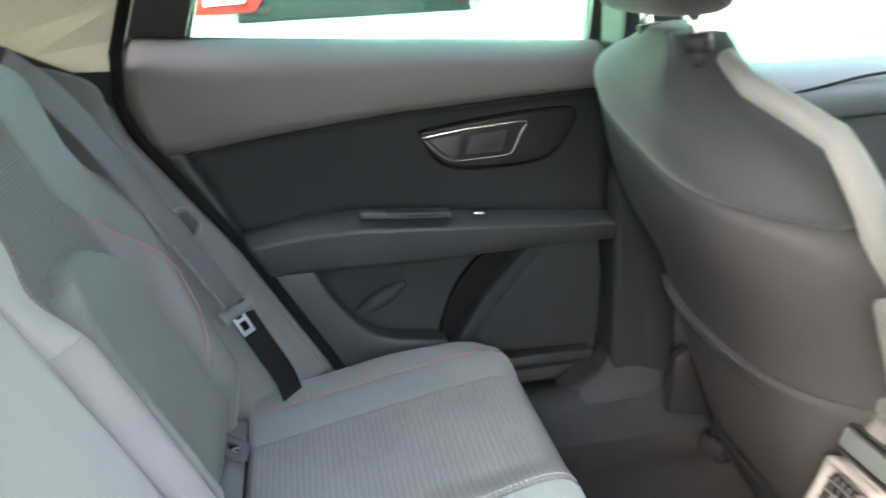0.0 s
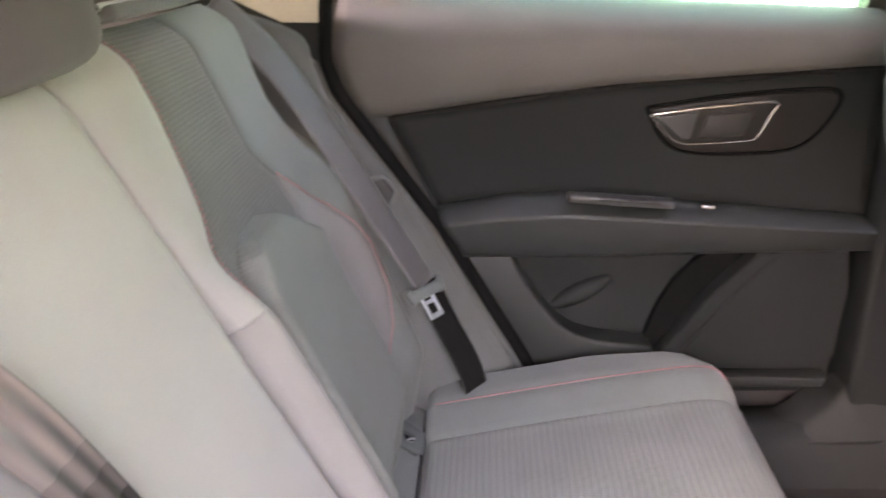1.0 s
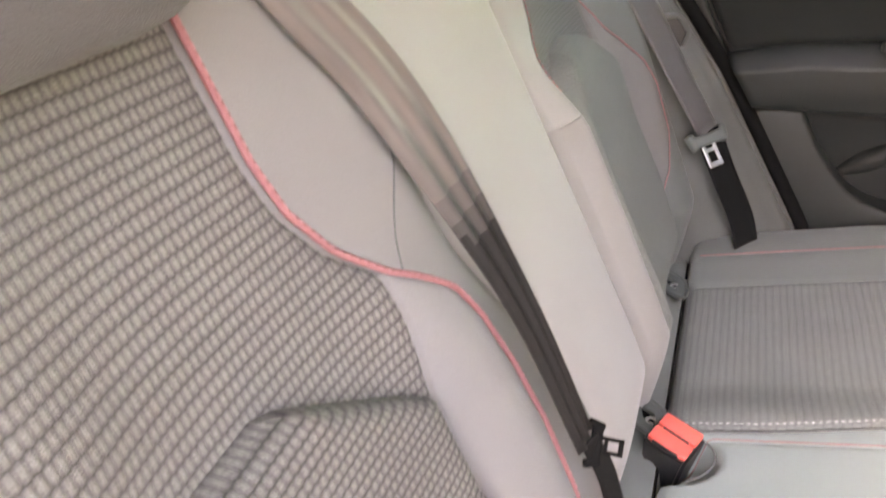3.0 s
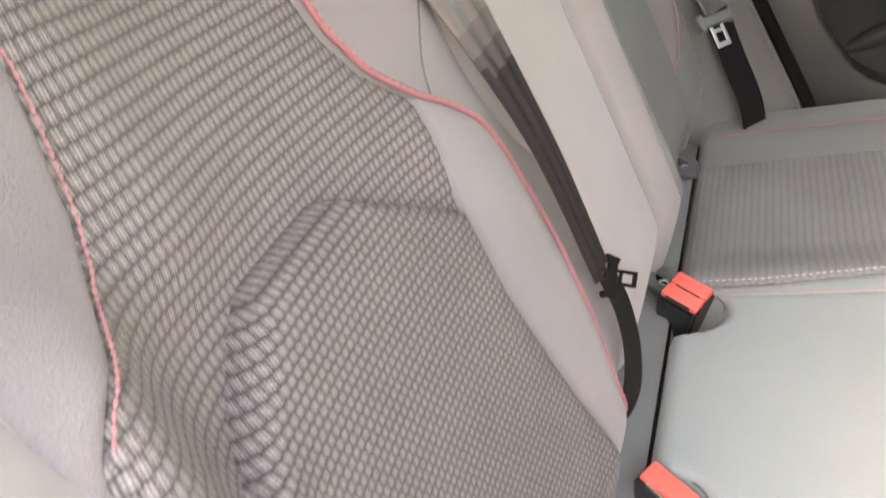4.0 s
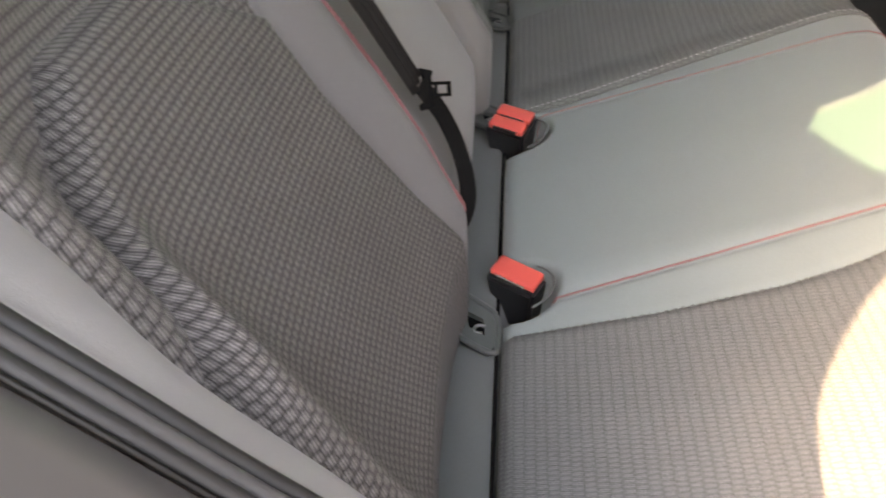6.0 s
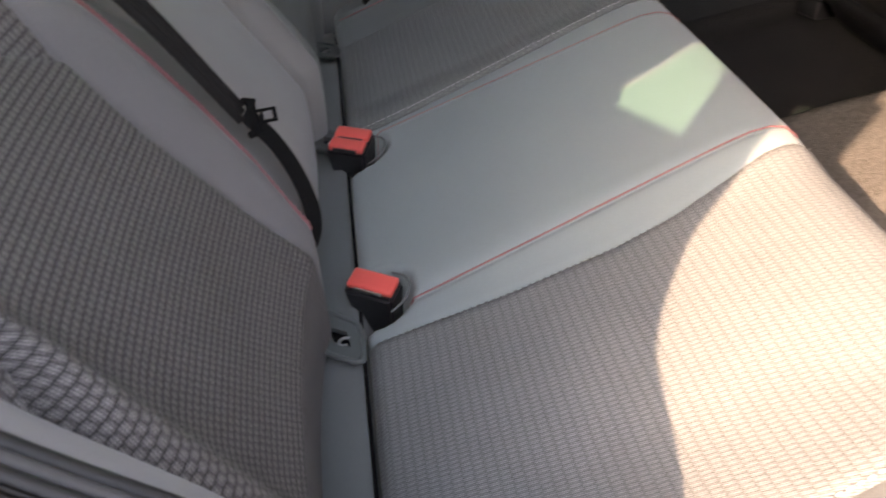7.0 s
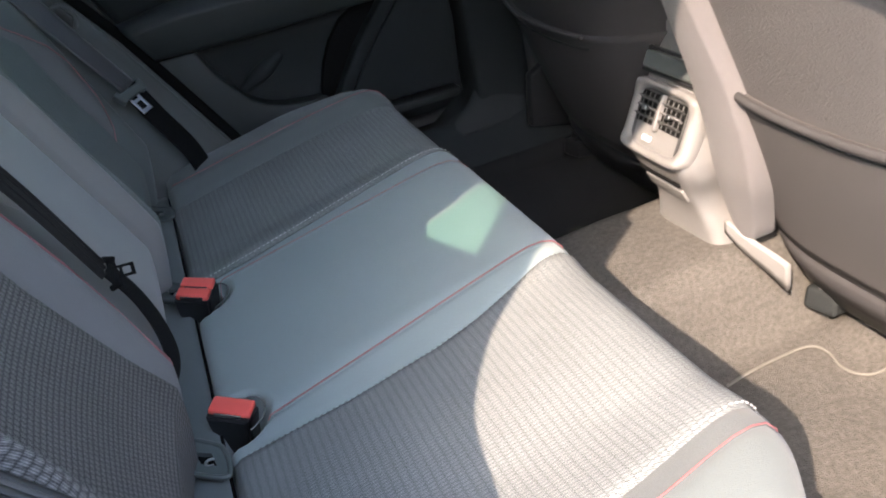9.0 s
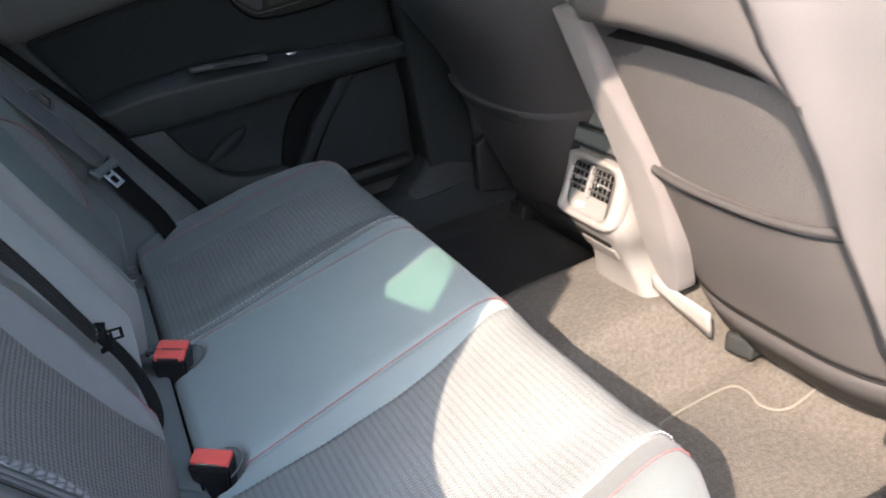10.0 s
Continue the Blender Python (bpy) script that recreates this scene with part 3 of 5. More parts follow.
# C pillar trims, both sides
for s in (1, -1):
    y0 = YC + s * 0.60
    low = [(-0.55, 0.90), (-0.35, 0.89), (-0.259, 0.868), (-0.214, 0.844), (-0.182, 0.828), (-0.161, 0.818), (-0.110, 0.816)]
    fore = [(edge_x(z) + 0.012, z) for z in (0.86, 0.92, 0.97)]
    if s > 0:
        out = low + fore + [(0.04, 1.07), (-0.55, 1.07)]
        me = wall_with_holes("c_trim", out, [], s, 0.012, -0.012)
        ob = part("pillar_trim", me, BEIGE, smooth=False)
        tagged(ob, "pale beige plastic trim of the rear pillar", "pillar trim", kind="structure")
        me = wall_with_holes("c_wedge", [(-0.30, 0.885), (-0.259, 0.872), (-0.16, 0.822), (-0.104, 0.820), (-0.112, 0.75), (-0.07, 0.66), (-0.25, 0.70)], [], s, 0.02, -0.004)
        tagged(part("pillar_trim", me, DOOR_PL, smooth=False), "dark lower trim below the rear pillar", "pillar trim", kind="structure")
    # cloth side bolster between backrest and door opening
    zs = np.linspace(0.22, 0.845, 46)
    rows = []
    for z in zs:
        bx = -0.012 - 0.37 * (z - 0.321)
        if s > 0:
            a = np.array((bx + 0.012 - 0.05 * float(sstep(0.8, 0.86, z)), YC + 0.545 + 0.028 * float(sstep(0.62, 0.70, z)), z))
            e = np.array((edge_x(z) - 0.012, YC + 0.612, z))
        else:
            proud = 0.053 - 0.039 * float(sstep(0.60, 0.76, z))
            a = np.array((bx + 0.938 * proud, YC - 0.529 - 0.014 * float(sstep(0.48, 0.60, z)) + 0.010 * float(sstep(0.56, 0.66, z)), z))
            e = np.array((edge_x(z, -1) - 0.009, YC - 0.590, z))
        row = []
        for u in np.linspace(0, 1, 14):
            p = a * (1 - u) + e * u
            if s > 0:
                zu = 0.22 + (z - 0.22) * (1 - 0.128 * u)
                p[0] = (1 - u) * (-0.012 - 0.37 * (zu - 0.321) + 0.012 - 0.05 * float(sstep(0.8, 0.86, zu))) + u * (edge_x(zu) - 0.012)
                p[2] = zu
            p[0] += (0.016 if s > 0 else 0.006) * math.sin(math.pi * min(1, u * 1.15)) ** 0.8
            row.append(p)
        rows.append(row if s > 0 else row[::-1])
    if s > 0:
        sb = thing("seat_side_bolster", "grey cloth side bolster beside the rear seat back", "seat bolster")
        # Darker cloth than the near band: the far side's shade is in the colour.
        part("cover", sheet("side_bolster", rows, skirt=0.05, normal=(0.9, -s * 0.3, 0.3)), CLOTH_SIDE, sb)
        edge = [r[-1] for r in rows]
        part("edge_bead", tube("edge_bead", edge, 0.003, 8), CLOTH_SIDE, sb, "rolled edge of the bolster")
        n_seal = ((0.617, -0.002, 0.0095),)
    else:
        # Paler twin of the far bolster, with the near side's light in its colour.
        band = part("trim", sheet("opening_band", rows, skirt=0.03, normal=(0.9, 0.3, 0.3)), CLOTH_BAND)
        tagged(band, "grey cloth band beside the seat back", "door trim", kind="structure")
        n_seal = ((0.593, 0.0095, 0.0036), (0.600, 0.0070, 0.0036), (0.6065, 0.0045, 0.0034))
    zz = np.linspace(0.18, 0.95 if s > 0 else 0.84, 50)
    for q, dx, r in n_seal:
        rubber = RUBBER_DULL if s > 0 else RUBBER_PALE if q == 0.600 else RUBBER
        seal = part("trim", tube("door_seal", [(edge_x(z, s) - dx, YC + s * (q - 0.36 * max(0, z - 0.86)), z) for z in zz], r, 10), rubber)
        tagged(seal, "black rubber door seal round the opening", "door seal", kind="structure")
    if s < 0:
        zj = np.linspace(0.18, 0.99, 50)
        flange = part("trim", tube("flange", [(edge_x(z, s) - 0.002, YC + s * (0.611 - 0.36 * max(0, z - 0.86)), z) for z in zj], 0.0011, 6), STEEL_DARK)
        tagged(flange, "bare metal edge beside the door seal", "flange", kind="structure")
        jamb = []
        for z in zj:
            reach = 1.0 - 0.67 * float(sstep(0.78, 0.87, z))
            jamb.append([(edge_x(z, s) - 0.002 - 0.150 * max(0.0, u * reach - 0.33), YC + s * (0.613 + 0.115 * u * reach - 0.36 * max(0, z - 0.86)), z) for u in np.linspace(1, 0, 13)])
        part("door_jamb", sheet("jamb", jamb, skirt=0.01, normal=(0.9, -0.4, 0)), PAINT, shell, "painted metal door jamb")

# ---- rear seat ----
BN = np.array((1.0, 0.0, 0.37)) / math.hypot(1, 0.37)
NEAR = dict(
    side=-1, crest=0.530, crest_h=0.050, fade=(0.66, 0.76),
    inner=[(0.24, 0.0), (0.34, 0.008), (0.422, 0.023), (0.515, 0.055), (0.56, 0.098), (0.605, 0.124), (0.65, 0.141), (0.73, 0.172), (0.785, 0.200), (0.86, 0.225)],
    red=[(0.30, 0.160), (0.36, 0.145), (0.41, 0.120), (0.468, 0.116), (0.52, 0.125), (0.57, 0.145), (0.605, 0.170), (0.628, 0.199), (0.643, 0.220), (0.67, 0.246), (0.70, 0.264), (0.728, 0.270), (0.86, 0.272)],
    fab_in=[(0.25, 0.188), (0.338, 0.191), (0.42, 0.206), (0.51, 0.223), (0.576, 0.224), (0.61, 0.221), (0.643, 0.220), (0.67, 0.246), (0.70, 0.264), (0.728, 0.270), (0.86, 0.272)],
    fab_out=[(0.25, 0.539), (0.655, 0.539), (0.667, 0.528), (0.673, 0.514), (0.680, 0.499), (0.690, 0.483), (0.703, 0.473), (0.718, 0.467), (0.733, 0.462), (0.749, 0.458), (0.86, 0.455)],
    rim=[(0.25, 0.540), (0.655, 0.540), (0.667, 0.529), (0.673, 0.515), (0.680, 0.500), (0.690, 0.484), (0.703, 0.474), (0.718, 0.468), (0.733, 0.463), (0.749, 0.459), (0.86, 0.456)],
    pad_in=[(0.25, 0.190), (0.338, 0.194), (0.42, 0.209), (0.51, 0.227), (0.572, 0.231), (0.585, 0.247), (0.60, 0.270), (0.635, 0.325), (0.642, 0.345)],
    pad_out=[(0.25, 0.572), (0.42, 0.570), (0.47, 0.562), (0.51, 0.550), (0.54, 0.533), (0.57, 0.508), (0.60, 0.475), (0.62, 0.450), (0.634, 0.430), (0.642, 0.412)], pad_top=0.642, side_q=[(0.2, 0.552), (0.9, 0.552)])
SPLIT = [(0.235, 0.215), (0.39, 0.205), (0.505, 0.186), (0.62, 0.165), (0.716, 0.147), (0.80, 0.130), (0.862, 0.102)]
FAR = dict(
    side=1, crest=0.545, crest_h=0.036, fade=(0.60, 0.70),
    inner=[(z, y + 0.005 - YC) for z, y in SPLIT],
    red=[(0.235, 0.206), (0.404, 0.200), (0.517, 0.186), (0.590, 0.174), (0.62, 0.162), (0.64, 0.156), (0.658, 0.160), (0.69, 0.178), (0.723, 0.190), (0.782, 0.204), (0.86, 0.202)],
    fab_in=[(0.235, 0.210), (0.404, 0.204), (0.517, 0.190), (0.590, 0.178), (0.62, 0.166), (0.64, 0.159), (0.658, 0.161), (0.69, 0.179), (0.723, 0.191), (0.782, 0.205), (0.86, 0.203)],
    fab_out=[(0.25, 0.450), (0.338, 0.460), (0.415, 0.464), (0.51, 0.442), (0.58, 0.446), (0.62, 0.445), (0.657, 0.435), (0.70, 0.398), (0.754, 0.396), (0.86, 0.388)],
    rim=[(0.25, 0.450), (0.34, 0.462), (0.372, 0.492), (0.40, 0.516), (0.45, 0.534), (0.513, 0.540), (0.55, 0.528), (0.59, 0.505), (0.632, 0.470), (0.657, 0.436), (0.70, 0.399), (0.754, 0.397), (0.86, 0.389)],
    pad_in=[(0.25, 0.214), (0.517, 0.196), (0.59, 0.194), (0.63, 0.214), (0.645, 0.245)],
    pad_out=[(0.25, 0.446), (0.338, 0.456), (0.415, 0.460), (0.51, 0.438), (0.582, 0.440), (0.615, 0.385), (0.645, 0.325)], pad_top=0.645, side_q=[(0.20, 0.578), (0.56, 0.600), (0.58, 0.603), (0.62, 0.592), (0.66, 0.574), (0.70, 0.540), (0.734, 0.520), (0.77, 0.523), (0.812, 0.529), (0.862, 0.532)])
Z_TOP, Z_BOT = 0.862, 0.235


def roll(z):
    """How the backrest turns away at its top and bottom."""
    z = np.asarray(z, float)
    return -0.030 * np.clip((z - 0.815) / 0.047, 0, 1) ** 2 - 0.064 * np.clip((0.342 - z) / 0.105, 0, 1) ** 1.15


def back_d(q, z, T):
    """Relief of an outer seat's backrest at q from the car's middle line."""
    crest = T["crest_h"] * bump(q, T["crest"], 0.040) * (1 - sstep(*T["fade"], z))
    mid = 0.5 * (interp(T["red"], z) + interp(T["fab_in"], z)) if T["side"] < 0 else interp(T["inner"], z) + 0.026
    inner = (0.020 if T["side"] < 0 else 0.034) * bump(q, mid, 0.040 if T["side"] < 0 else 0.032) * (1 - sstep(0.58, 0.68, z)) + 0.008 * bump(q, 0.16, 0.07) * sstep(0.6, 0.7, z)
    hollow = -0.010 * bump(q, 0.34, 0.12)
    shoulder = 0.014 * bump(q, 0.445, 0.050) * sstep(0.635, 0.68, z) if T["side"] < 0 else 0.0
    return crest + inner + hollow + shoulder + roll(z)


def on_back(y, z, d):
    return np.array((-0.012 - 0.37 * (z - 0.321), y, z)) + BN * d


def back_panel(name, T, q_lo, q_hi, z0, z1, nq, nz, lift=0.0, dip=0.004, dome=0.0, mat=None, parent=None, label="", butt=False):
    rows, uvs = [], []
    side = T["side"]
    for z in np.concatenate([np.linspace(z0, z1 - 0.03, nz)[:-1], z1 - 0.03 * (1 - np.linspace(0, 1, 14)) ** 1.5]):
        a, b = float(q_lo(z)), float(q_hi(z))
        b = max(b, a + 0.0015)
        row, uvr = [], []
        for u in 0.5 - 0.5 * np.cos(np.linspace(0, math.pi, nq)):
            q = a + (b - a) * u
            dist = min(q - a, b - q, z - z0 + (0.03 if butt or z0 < 0.29 else 0), (z1 - z) + (0.03 if butt or z1 > 0.84 else 0))
            d = float(back_d(q, z, T)) + lift - dip * math.exp(-max(0, dist) / 0.004) + dome * (1 - math.exp(-max(0, dist) / (0.007 if side < 0 else 0.006)))
            row.append(on_back(YC + side * q, z, d))
            uvr.append((q, z * 1.066))
        if dome:
            run = np.concatenate([[0.0], np.cumsum(np.linalg.norm(np.diff(np.array(row), axis=0), axis=1))])
            half = len(row) // 2
            uvr = [(uvr[half][0] + r - run[half], v) for r, (_, v) in zip(run, uvr)]
        rows.append(row if side > 0 else row[::-1])
        uvs.append(uvr if side > 0 else uvr[::-1])
    return part(name, sheet(name, rows, uvs, 0.034 if dome == 0.0 else 0.012, BN), mat, parent, label)


def back_line(T, table, z0, z1, lift=0.0, n=70):
    return np.array([on_back(YC + T["side"] * float(interp(table, z)), z, float(back_d(interp(table, z), z, T)) + lift) for z in np.linspace(z0, z1, n)])


def core(name, y0, y1, parent, z0=0.26, z1=0.85):
    rows = [[on_back(a, z, -0.026 + float(roll(z))) for a in np.linspace(y0(z), y1(z), 6)] for z in np.linspace(z0, z1, 16)]
    part(name, sheet(name, rows, None, 0.085, BN, True), CLOTH_SIDE, parent, "padded core of the backrest")


def outer_back(T, parent):
    g = lambda key: (lambda z: float(interp(T[key], z)))
    near = T["side"] < 0
    if near:
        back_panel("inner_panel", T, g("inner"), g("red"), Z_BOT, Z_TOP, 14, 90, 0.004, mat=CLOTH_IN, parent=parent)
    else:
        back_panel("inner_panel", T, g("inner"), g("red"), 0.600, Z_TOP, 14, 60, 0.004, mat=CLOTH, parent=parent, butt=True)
        # Lower roll takes a darker copy of the cloth, painting its shade.
        back_panel("inner_bolster", T, g("inner"), g("red"), Z_BOT, 0.5995, 14, 60, 0.004, mat=CLOTH_ROLL_SHADE, parent=parent, butt=True)
    if near:
        back_panel("inner_bolster", T, g("red"), g("fab_in"), 0.26, 0.643, 14, 60, 0.005, mat=CLOTH_BOL, parent=parent)
    else:
        back_panel("outer_bolster", T, g("fab_out"), g("rim"), 0.25, 0.657, 16, 60, 0.004, mat=CLOTH_BOL, parent=parent)
    back_panel("knit_panel", T, g("fab_in"), g("fab_out"), 0.28, Z_TOP, 40, 100, 0.0, dip=0.003, mat=RIB if near else RIB_FINE, parent=parent, label="dark ribbed knit backrest insert")
    back_panel("lumbar_pad", T, g("pad_in"), g("pad_out"), 0.262, T["pad_top"], 52, 90, 0.001 if near else 0.007, dip=0.007 if near else 0.011, dome=0.021 if near else 0.023, mat=KNIT if near else KNIT_FINE, parent=parent, label="raised spotted knit lumbar pad")
    back_panel("outer_panel", T, g("rim"), g("side_q"), Z_BOT, Z_TOP, 14, 80, 0.003, mat=CLOTH_OUT if near else BOLSTER, parent=parent)
    if near:
        part("piping", tube("piping", back_line(T, T["red"], 0.335, 0.85, 0.0048, 120), 0.0021, 8), PIPE, parent, "dull red piping")
        part("stitching", stitches("stitching", back_line(T, T["red"], 0.335, 0.85, 0.0070, 160), 0.004, 0.002, 0.0006), RED, parent, "red stitching")
        part("seam", tube("seam", back_line(T, [(0.636, 0.210), (0.657, 0.191), (0.685, 0.168), (0.72, 0.150)], 0.637, 0.715, 0.0044, 30), 0.0008, 6), CLOTH_SIDE, parent, "fine cloth seam")
        part("stitching", stitches("stitching", back_line(T, T["rim"], 0.660, 0.855, 0.0030, 160), 0.0034, 0.0004, 0.0009), RED, parent, "red stitching")
    else:
        part("piping", tube("piping", back_line(T, T["rim"], 0.35, 0.66, 0.0026, 90), 0.0009, 6), RED, parent, "red piping")
        part("stitching", stitches("stitching", back_line(T, T["red"], 0.60, 0.85, 0.0036, 100), 0.005, 0.001, 0.0009), RED, parent, "red stitching")


sixty = thing("rear_bench", "wide grey cloth rear backrest with knit insert and red piping", "car seat", "rear seat")
core("core", lambda z: YC - 0.545, lambda z: float(interp(SPLIT, z)) - 0.004, sixty)
outer_back(NEAR, sixty)
rows, uvs = [], []
for z in np.linspace(Z_BOT, Z_TOP, 80):
    a, b = YC - float(interp(NEAR["inner"], z)) + 0.001, float(interp(SPLIT, z)) - 0.002
    row, uvr = [], []
    for u in np.linspace(0, 1, 26):
        y = a + (b - a) * u
        d = 0.016 + float(roll(z)) - 0.012 * math.exp(-(y - a) / 0.012) - 0.020 * math.exp(-(b - y) / 0.008)
        row.append(on_back(y, z, d))
        uvr.append((y, z))
    rows.append(row)
    uvs.append(uvr)
part("middle_panel", sheet("middle_panel", rows, uvs, 0.03, BN), CLOTH, sixty, "smooth grey cloth middle panel")
forty = thing("rear_bench", "narrow grey cloth rear backrest with knit insert and red piping", "car seat", "rear seat")
core("core", lambda z: float(interp(SPLIT, z)) + 0.008, lambda z: YC + float(interp(FAR["side_q"], z)) - 0.012, forty)
rows = [[on_back(y, z, -0.075) for y in (0.50, 0.66)] for z in np.linspace(0.40, 0.845, 12)]
part("hinge_gap", sheet("hinge_gap", rows, None, 0.01, BN), BLACK, forty, "dark gap beside the seat back")
outer_back(FAR, forty)

# cushion
CPROF = [(0.020, -0.07), (0.020, -0.020), (0.024, -0.006), (0.034, 0.0)] + [(x, 0.0) for x in np.concatenate([np.linspace(0.040, 0.100, 13), np.linspace(0.112, 0.385, 25)])] + [(0.408, -0.0015), (0.427, -0.006), (0.442, -0.014), (0.453, -0.027), (0.4585, -0.045), (0.459, -0.075), (0.454, -0.12), (0.445, -0.17), (0.435, -0.22), (0.427, -0.28)]
CLEN = np.concatenate([[0], np.cumsum([math.dist(CPROF[i], CPROF[i + 1]) for i in range(len(CPROF) - 1)])])
BAND = [(0.0, 0.224), (0.16, 0.232), (0.26, 0.229), (0.314, 0.221), (0.38, 0.203), (0.41, 0.193), (0.46, 0.183)]
BAND_FAR = [(0.0, 0.138), (0.12, 0.142), (0.22, 0.153), (0.30, 0.162), (0.35, 0.168), (0.46, 0.180)]
RED_NEAR = [(0.0, 0.200), (0.073, 0.197), (0.21, 0.186), (0.387, 0.170), (0.46, 0.163)]


def cush_d(q, x, y):
    centre = 0.013 * (1 - sstep(0.160, 0.235, q))
    if y < YC:
        outer = 0.030 * sstep(0.42, 0.565, q) - 0.075 * sstep(0.580, 0.645, q) - 0.020 * sstep(0.28, 0.45, x) * sstep(0.46, 0.60, q)
    else:
        outer = 0.028 * sstep(0.42, 0.535, q) - 0.085 * sstep(0.565, 0.665, q) - 0.022 * sstep(0.24, 0.45, x) * sstep(0.47, 0.60, q)
    dome = 0.006 * bump(q, 0.38, 0.1) * math.sin(math.pi * min(1, max(0, x / 0.44)))
    return centre + outer + dome


HOLLOWS = [(0.040, -0.127, 0.033), (0.036, 0.143, 0.037)]


def hollow(x, y):
    """The cut-outs for the belt buckles in the rear edge of the cushion."""
    return sum(-0.060 * float(1 - sstep(r * 0.82, r * 1.12, math.hypot((x - cx) * 0.95, y - cy))) for cx, cy, r in HOLLOWS)


def cushion_point(y, k, lift=0.0):
    x, dz = CPROF[k]
    lift += hollow(x, y)
    q = abs(y - YC)
    fade = float(1 - sstep(0.0, 0.10, -dz))
    corner = float(sstep(0.46, 0.665, q)) ** 2 * (0.17 if y < YC else 0.22) * float(sstep(0.15, 0.44, x))
    return np.array((x * (1 - corner) + lift * (1 - fade), y, 0.247 + 0.185 * x + dz + float(cush_d(q, x, y)) * fade + lift * fade))


def cushion_panel(name, y_lo, y_hi, n, mat, lift=0.0, dip=0.004, label="", parent=None):
    rows, uvs = [], []
    for k in range(len(CPROF)):
        x = CPROF[k][0]
        a, b = y_lo(x), y_hi(x)
        row, uvr = [], []
        for u in np.linspace(0, 1, n):
            y = a + (b - a) * u
            row.append(cushion_point(y, k, lift - dip * math.exp(-min(y - a, b - y) / 0.004)))
            uvr.append((y, CLEN[k]))
        rows.append(row)
        uvs.append(uvr)
    return part(name, sheet(name, [r[::-1] for r in rows], [r[::-1] for r in uvs], 0.0), mat, parent, label)


bench = thing("rear_bench", "grey cloth rear bench cushion with ribbed inserts and red stitching", "car seat", "rear seat")
core_pts = [(0.03, 0.05), (0.41, 0.05), (0.435, 0.26), (0.385, 0.285), (0.10, 0.230), (0.09, 0.17), (0.03, 0.16)]
part("core", prism("bench_core", core_pts, "y", YC - 0.60, YC + 0.62, 0.01), CLOTH_SIDE, bench, "padded core of the bench")
cushion_panel("middle_panel", lambda x: YC - float(interp(RED_NEAR, x)), lambda x: YC + 0.122, 80, CLOTH_SEAT, 0.001, parent=bench, label="smooth grey cloth middle panel")
for s in (-1, 1):
    f = lambda lo, hi: ((lambda x: YC + s * lo(x)), (lambda x: YC + s * hi(x))) if s > 0 else ((lambda x: YC + s * hi(x)), (lambda x: YC + s * lo(x)))
    pq = (lambda x: float(interp(RED_NEAR, x))) if s < 0 else (lambda x: 0.122)
    bq = (lambda x: float(interp(BAND, x))) if s < 0 else (lambda x: float(interp(BAND_FAR, x)))
    a, b = f(pq, bq)
    cushion_panel("band", a, b, 22, CLOTH_SEAT, 0.0, 0.003, parent=bench)
    bend = (lambda x: 0.034 * float(sstep(0.25, 0.47, x))) if s < 0 else (lambda x: 0.0)
    iq, rq, oq = (lambda x: (0.528 if s < 0 else 0.452) - bend(x)), (lambda x: (0.554 if s < 0 else 0.511) - bend(x)), (lambda x: 0.645 if s < 0 else 0.664)
    a, b = f(bq, iq)
    cushion_panel("ribbed_insert", a, b, 46, RIB_SEAT, 0.003, 0.005, "ribbed grey knit insert", bench)
    a, b = f(iq, rq)
    cushion_panel("edge_band", a, b, 10, CLOTH_SIDE if s < 0 else BOLSTER, 0.0, 0.002, parent=bench)
    a, b = f(rq, oq)
    cushion_panel("outer_bolster", a, b, 18, BOLSTER, 0.001, 0.003, parent=bench)
    K = [k for k in range(3, len(CPROF) - 5)]
    part("piping", tube("piping", [cushion_point(YC + s * pq(CPROF[k][0]), k, 0.0008) for k in K], 0.0009 if s < 0 else 0.0006, 6), PIPE, bench, "red piping")
    part("piping", tube("piping", [cushion_point(YC + s * rq(CPROF[k][0]), k, 0.0008) for k in K], 0.0009, 6), PIPE, bench, "red piping")
    K2 = [k for k in range(4, len(CPROF) - 5)]
    if s > 0:
        part("seam", tube("seam", [cushion_point(YC + bq(CPROF[k][0]) - 0.006, k, 0.0004) for k in K], 0.0011, 6), CLOTH_SIDE, bench, "dark folded seam")
    part("stitching", stitches("stitching", [cushion_point(YC + s * (bq(CPROF[k][0]) + 0.005), k, 0.003) for k in K2], 0.004, 0.003, 0.0008), WHITE_THREAD if s > 0 else CLOTH_SIDE, bench, "pale stitching")
    if s < 0:
        part("stitching", stitches("stitching", [cushion_point(YC + s * (iq(CPROF[k][0]) - 0.003), k, 0.003) for k in K2], 0.005, 0.002, 0.0012), WHITE_THREAD, bench, "pale chain stitching")

# cloth strip between backrest and cushion
strip = [[(x, y, z) for x, z in ((0.024, 0.20), (0.019, 0.238), (0.012, 0.248), (-0.02, 0.246), (-0.06, 0.243), (-0.075, 0.24))] for y in np.linspace(YC - 0.56, YC + 0.56, 40)]
gap = thing("seat_gap_trim", "grey cloth strip closing the gap behind the cushion", "seat trim")
part("cover", sheet("gap_cover", [r[::-1] for r in strip], skirt=0.03, normal=(0, 0, 1)), BOLSTER, gap)
# Black line stands in for the shade in the groove behind the cushion.
part("gap_shade", tube("gap_shade", [(0.0175, y, 0.2415) for y in np.linspace(YC - 0.56, YC + 0.56, 40)], 0.0021, 6), RUBBER_DULL, gap, "black line painting the shade in the gap")

# child seat anchor guides in the gap


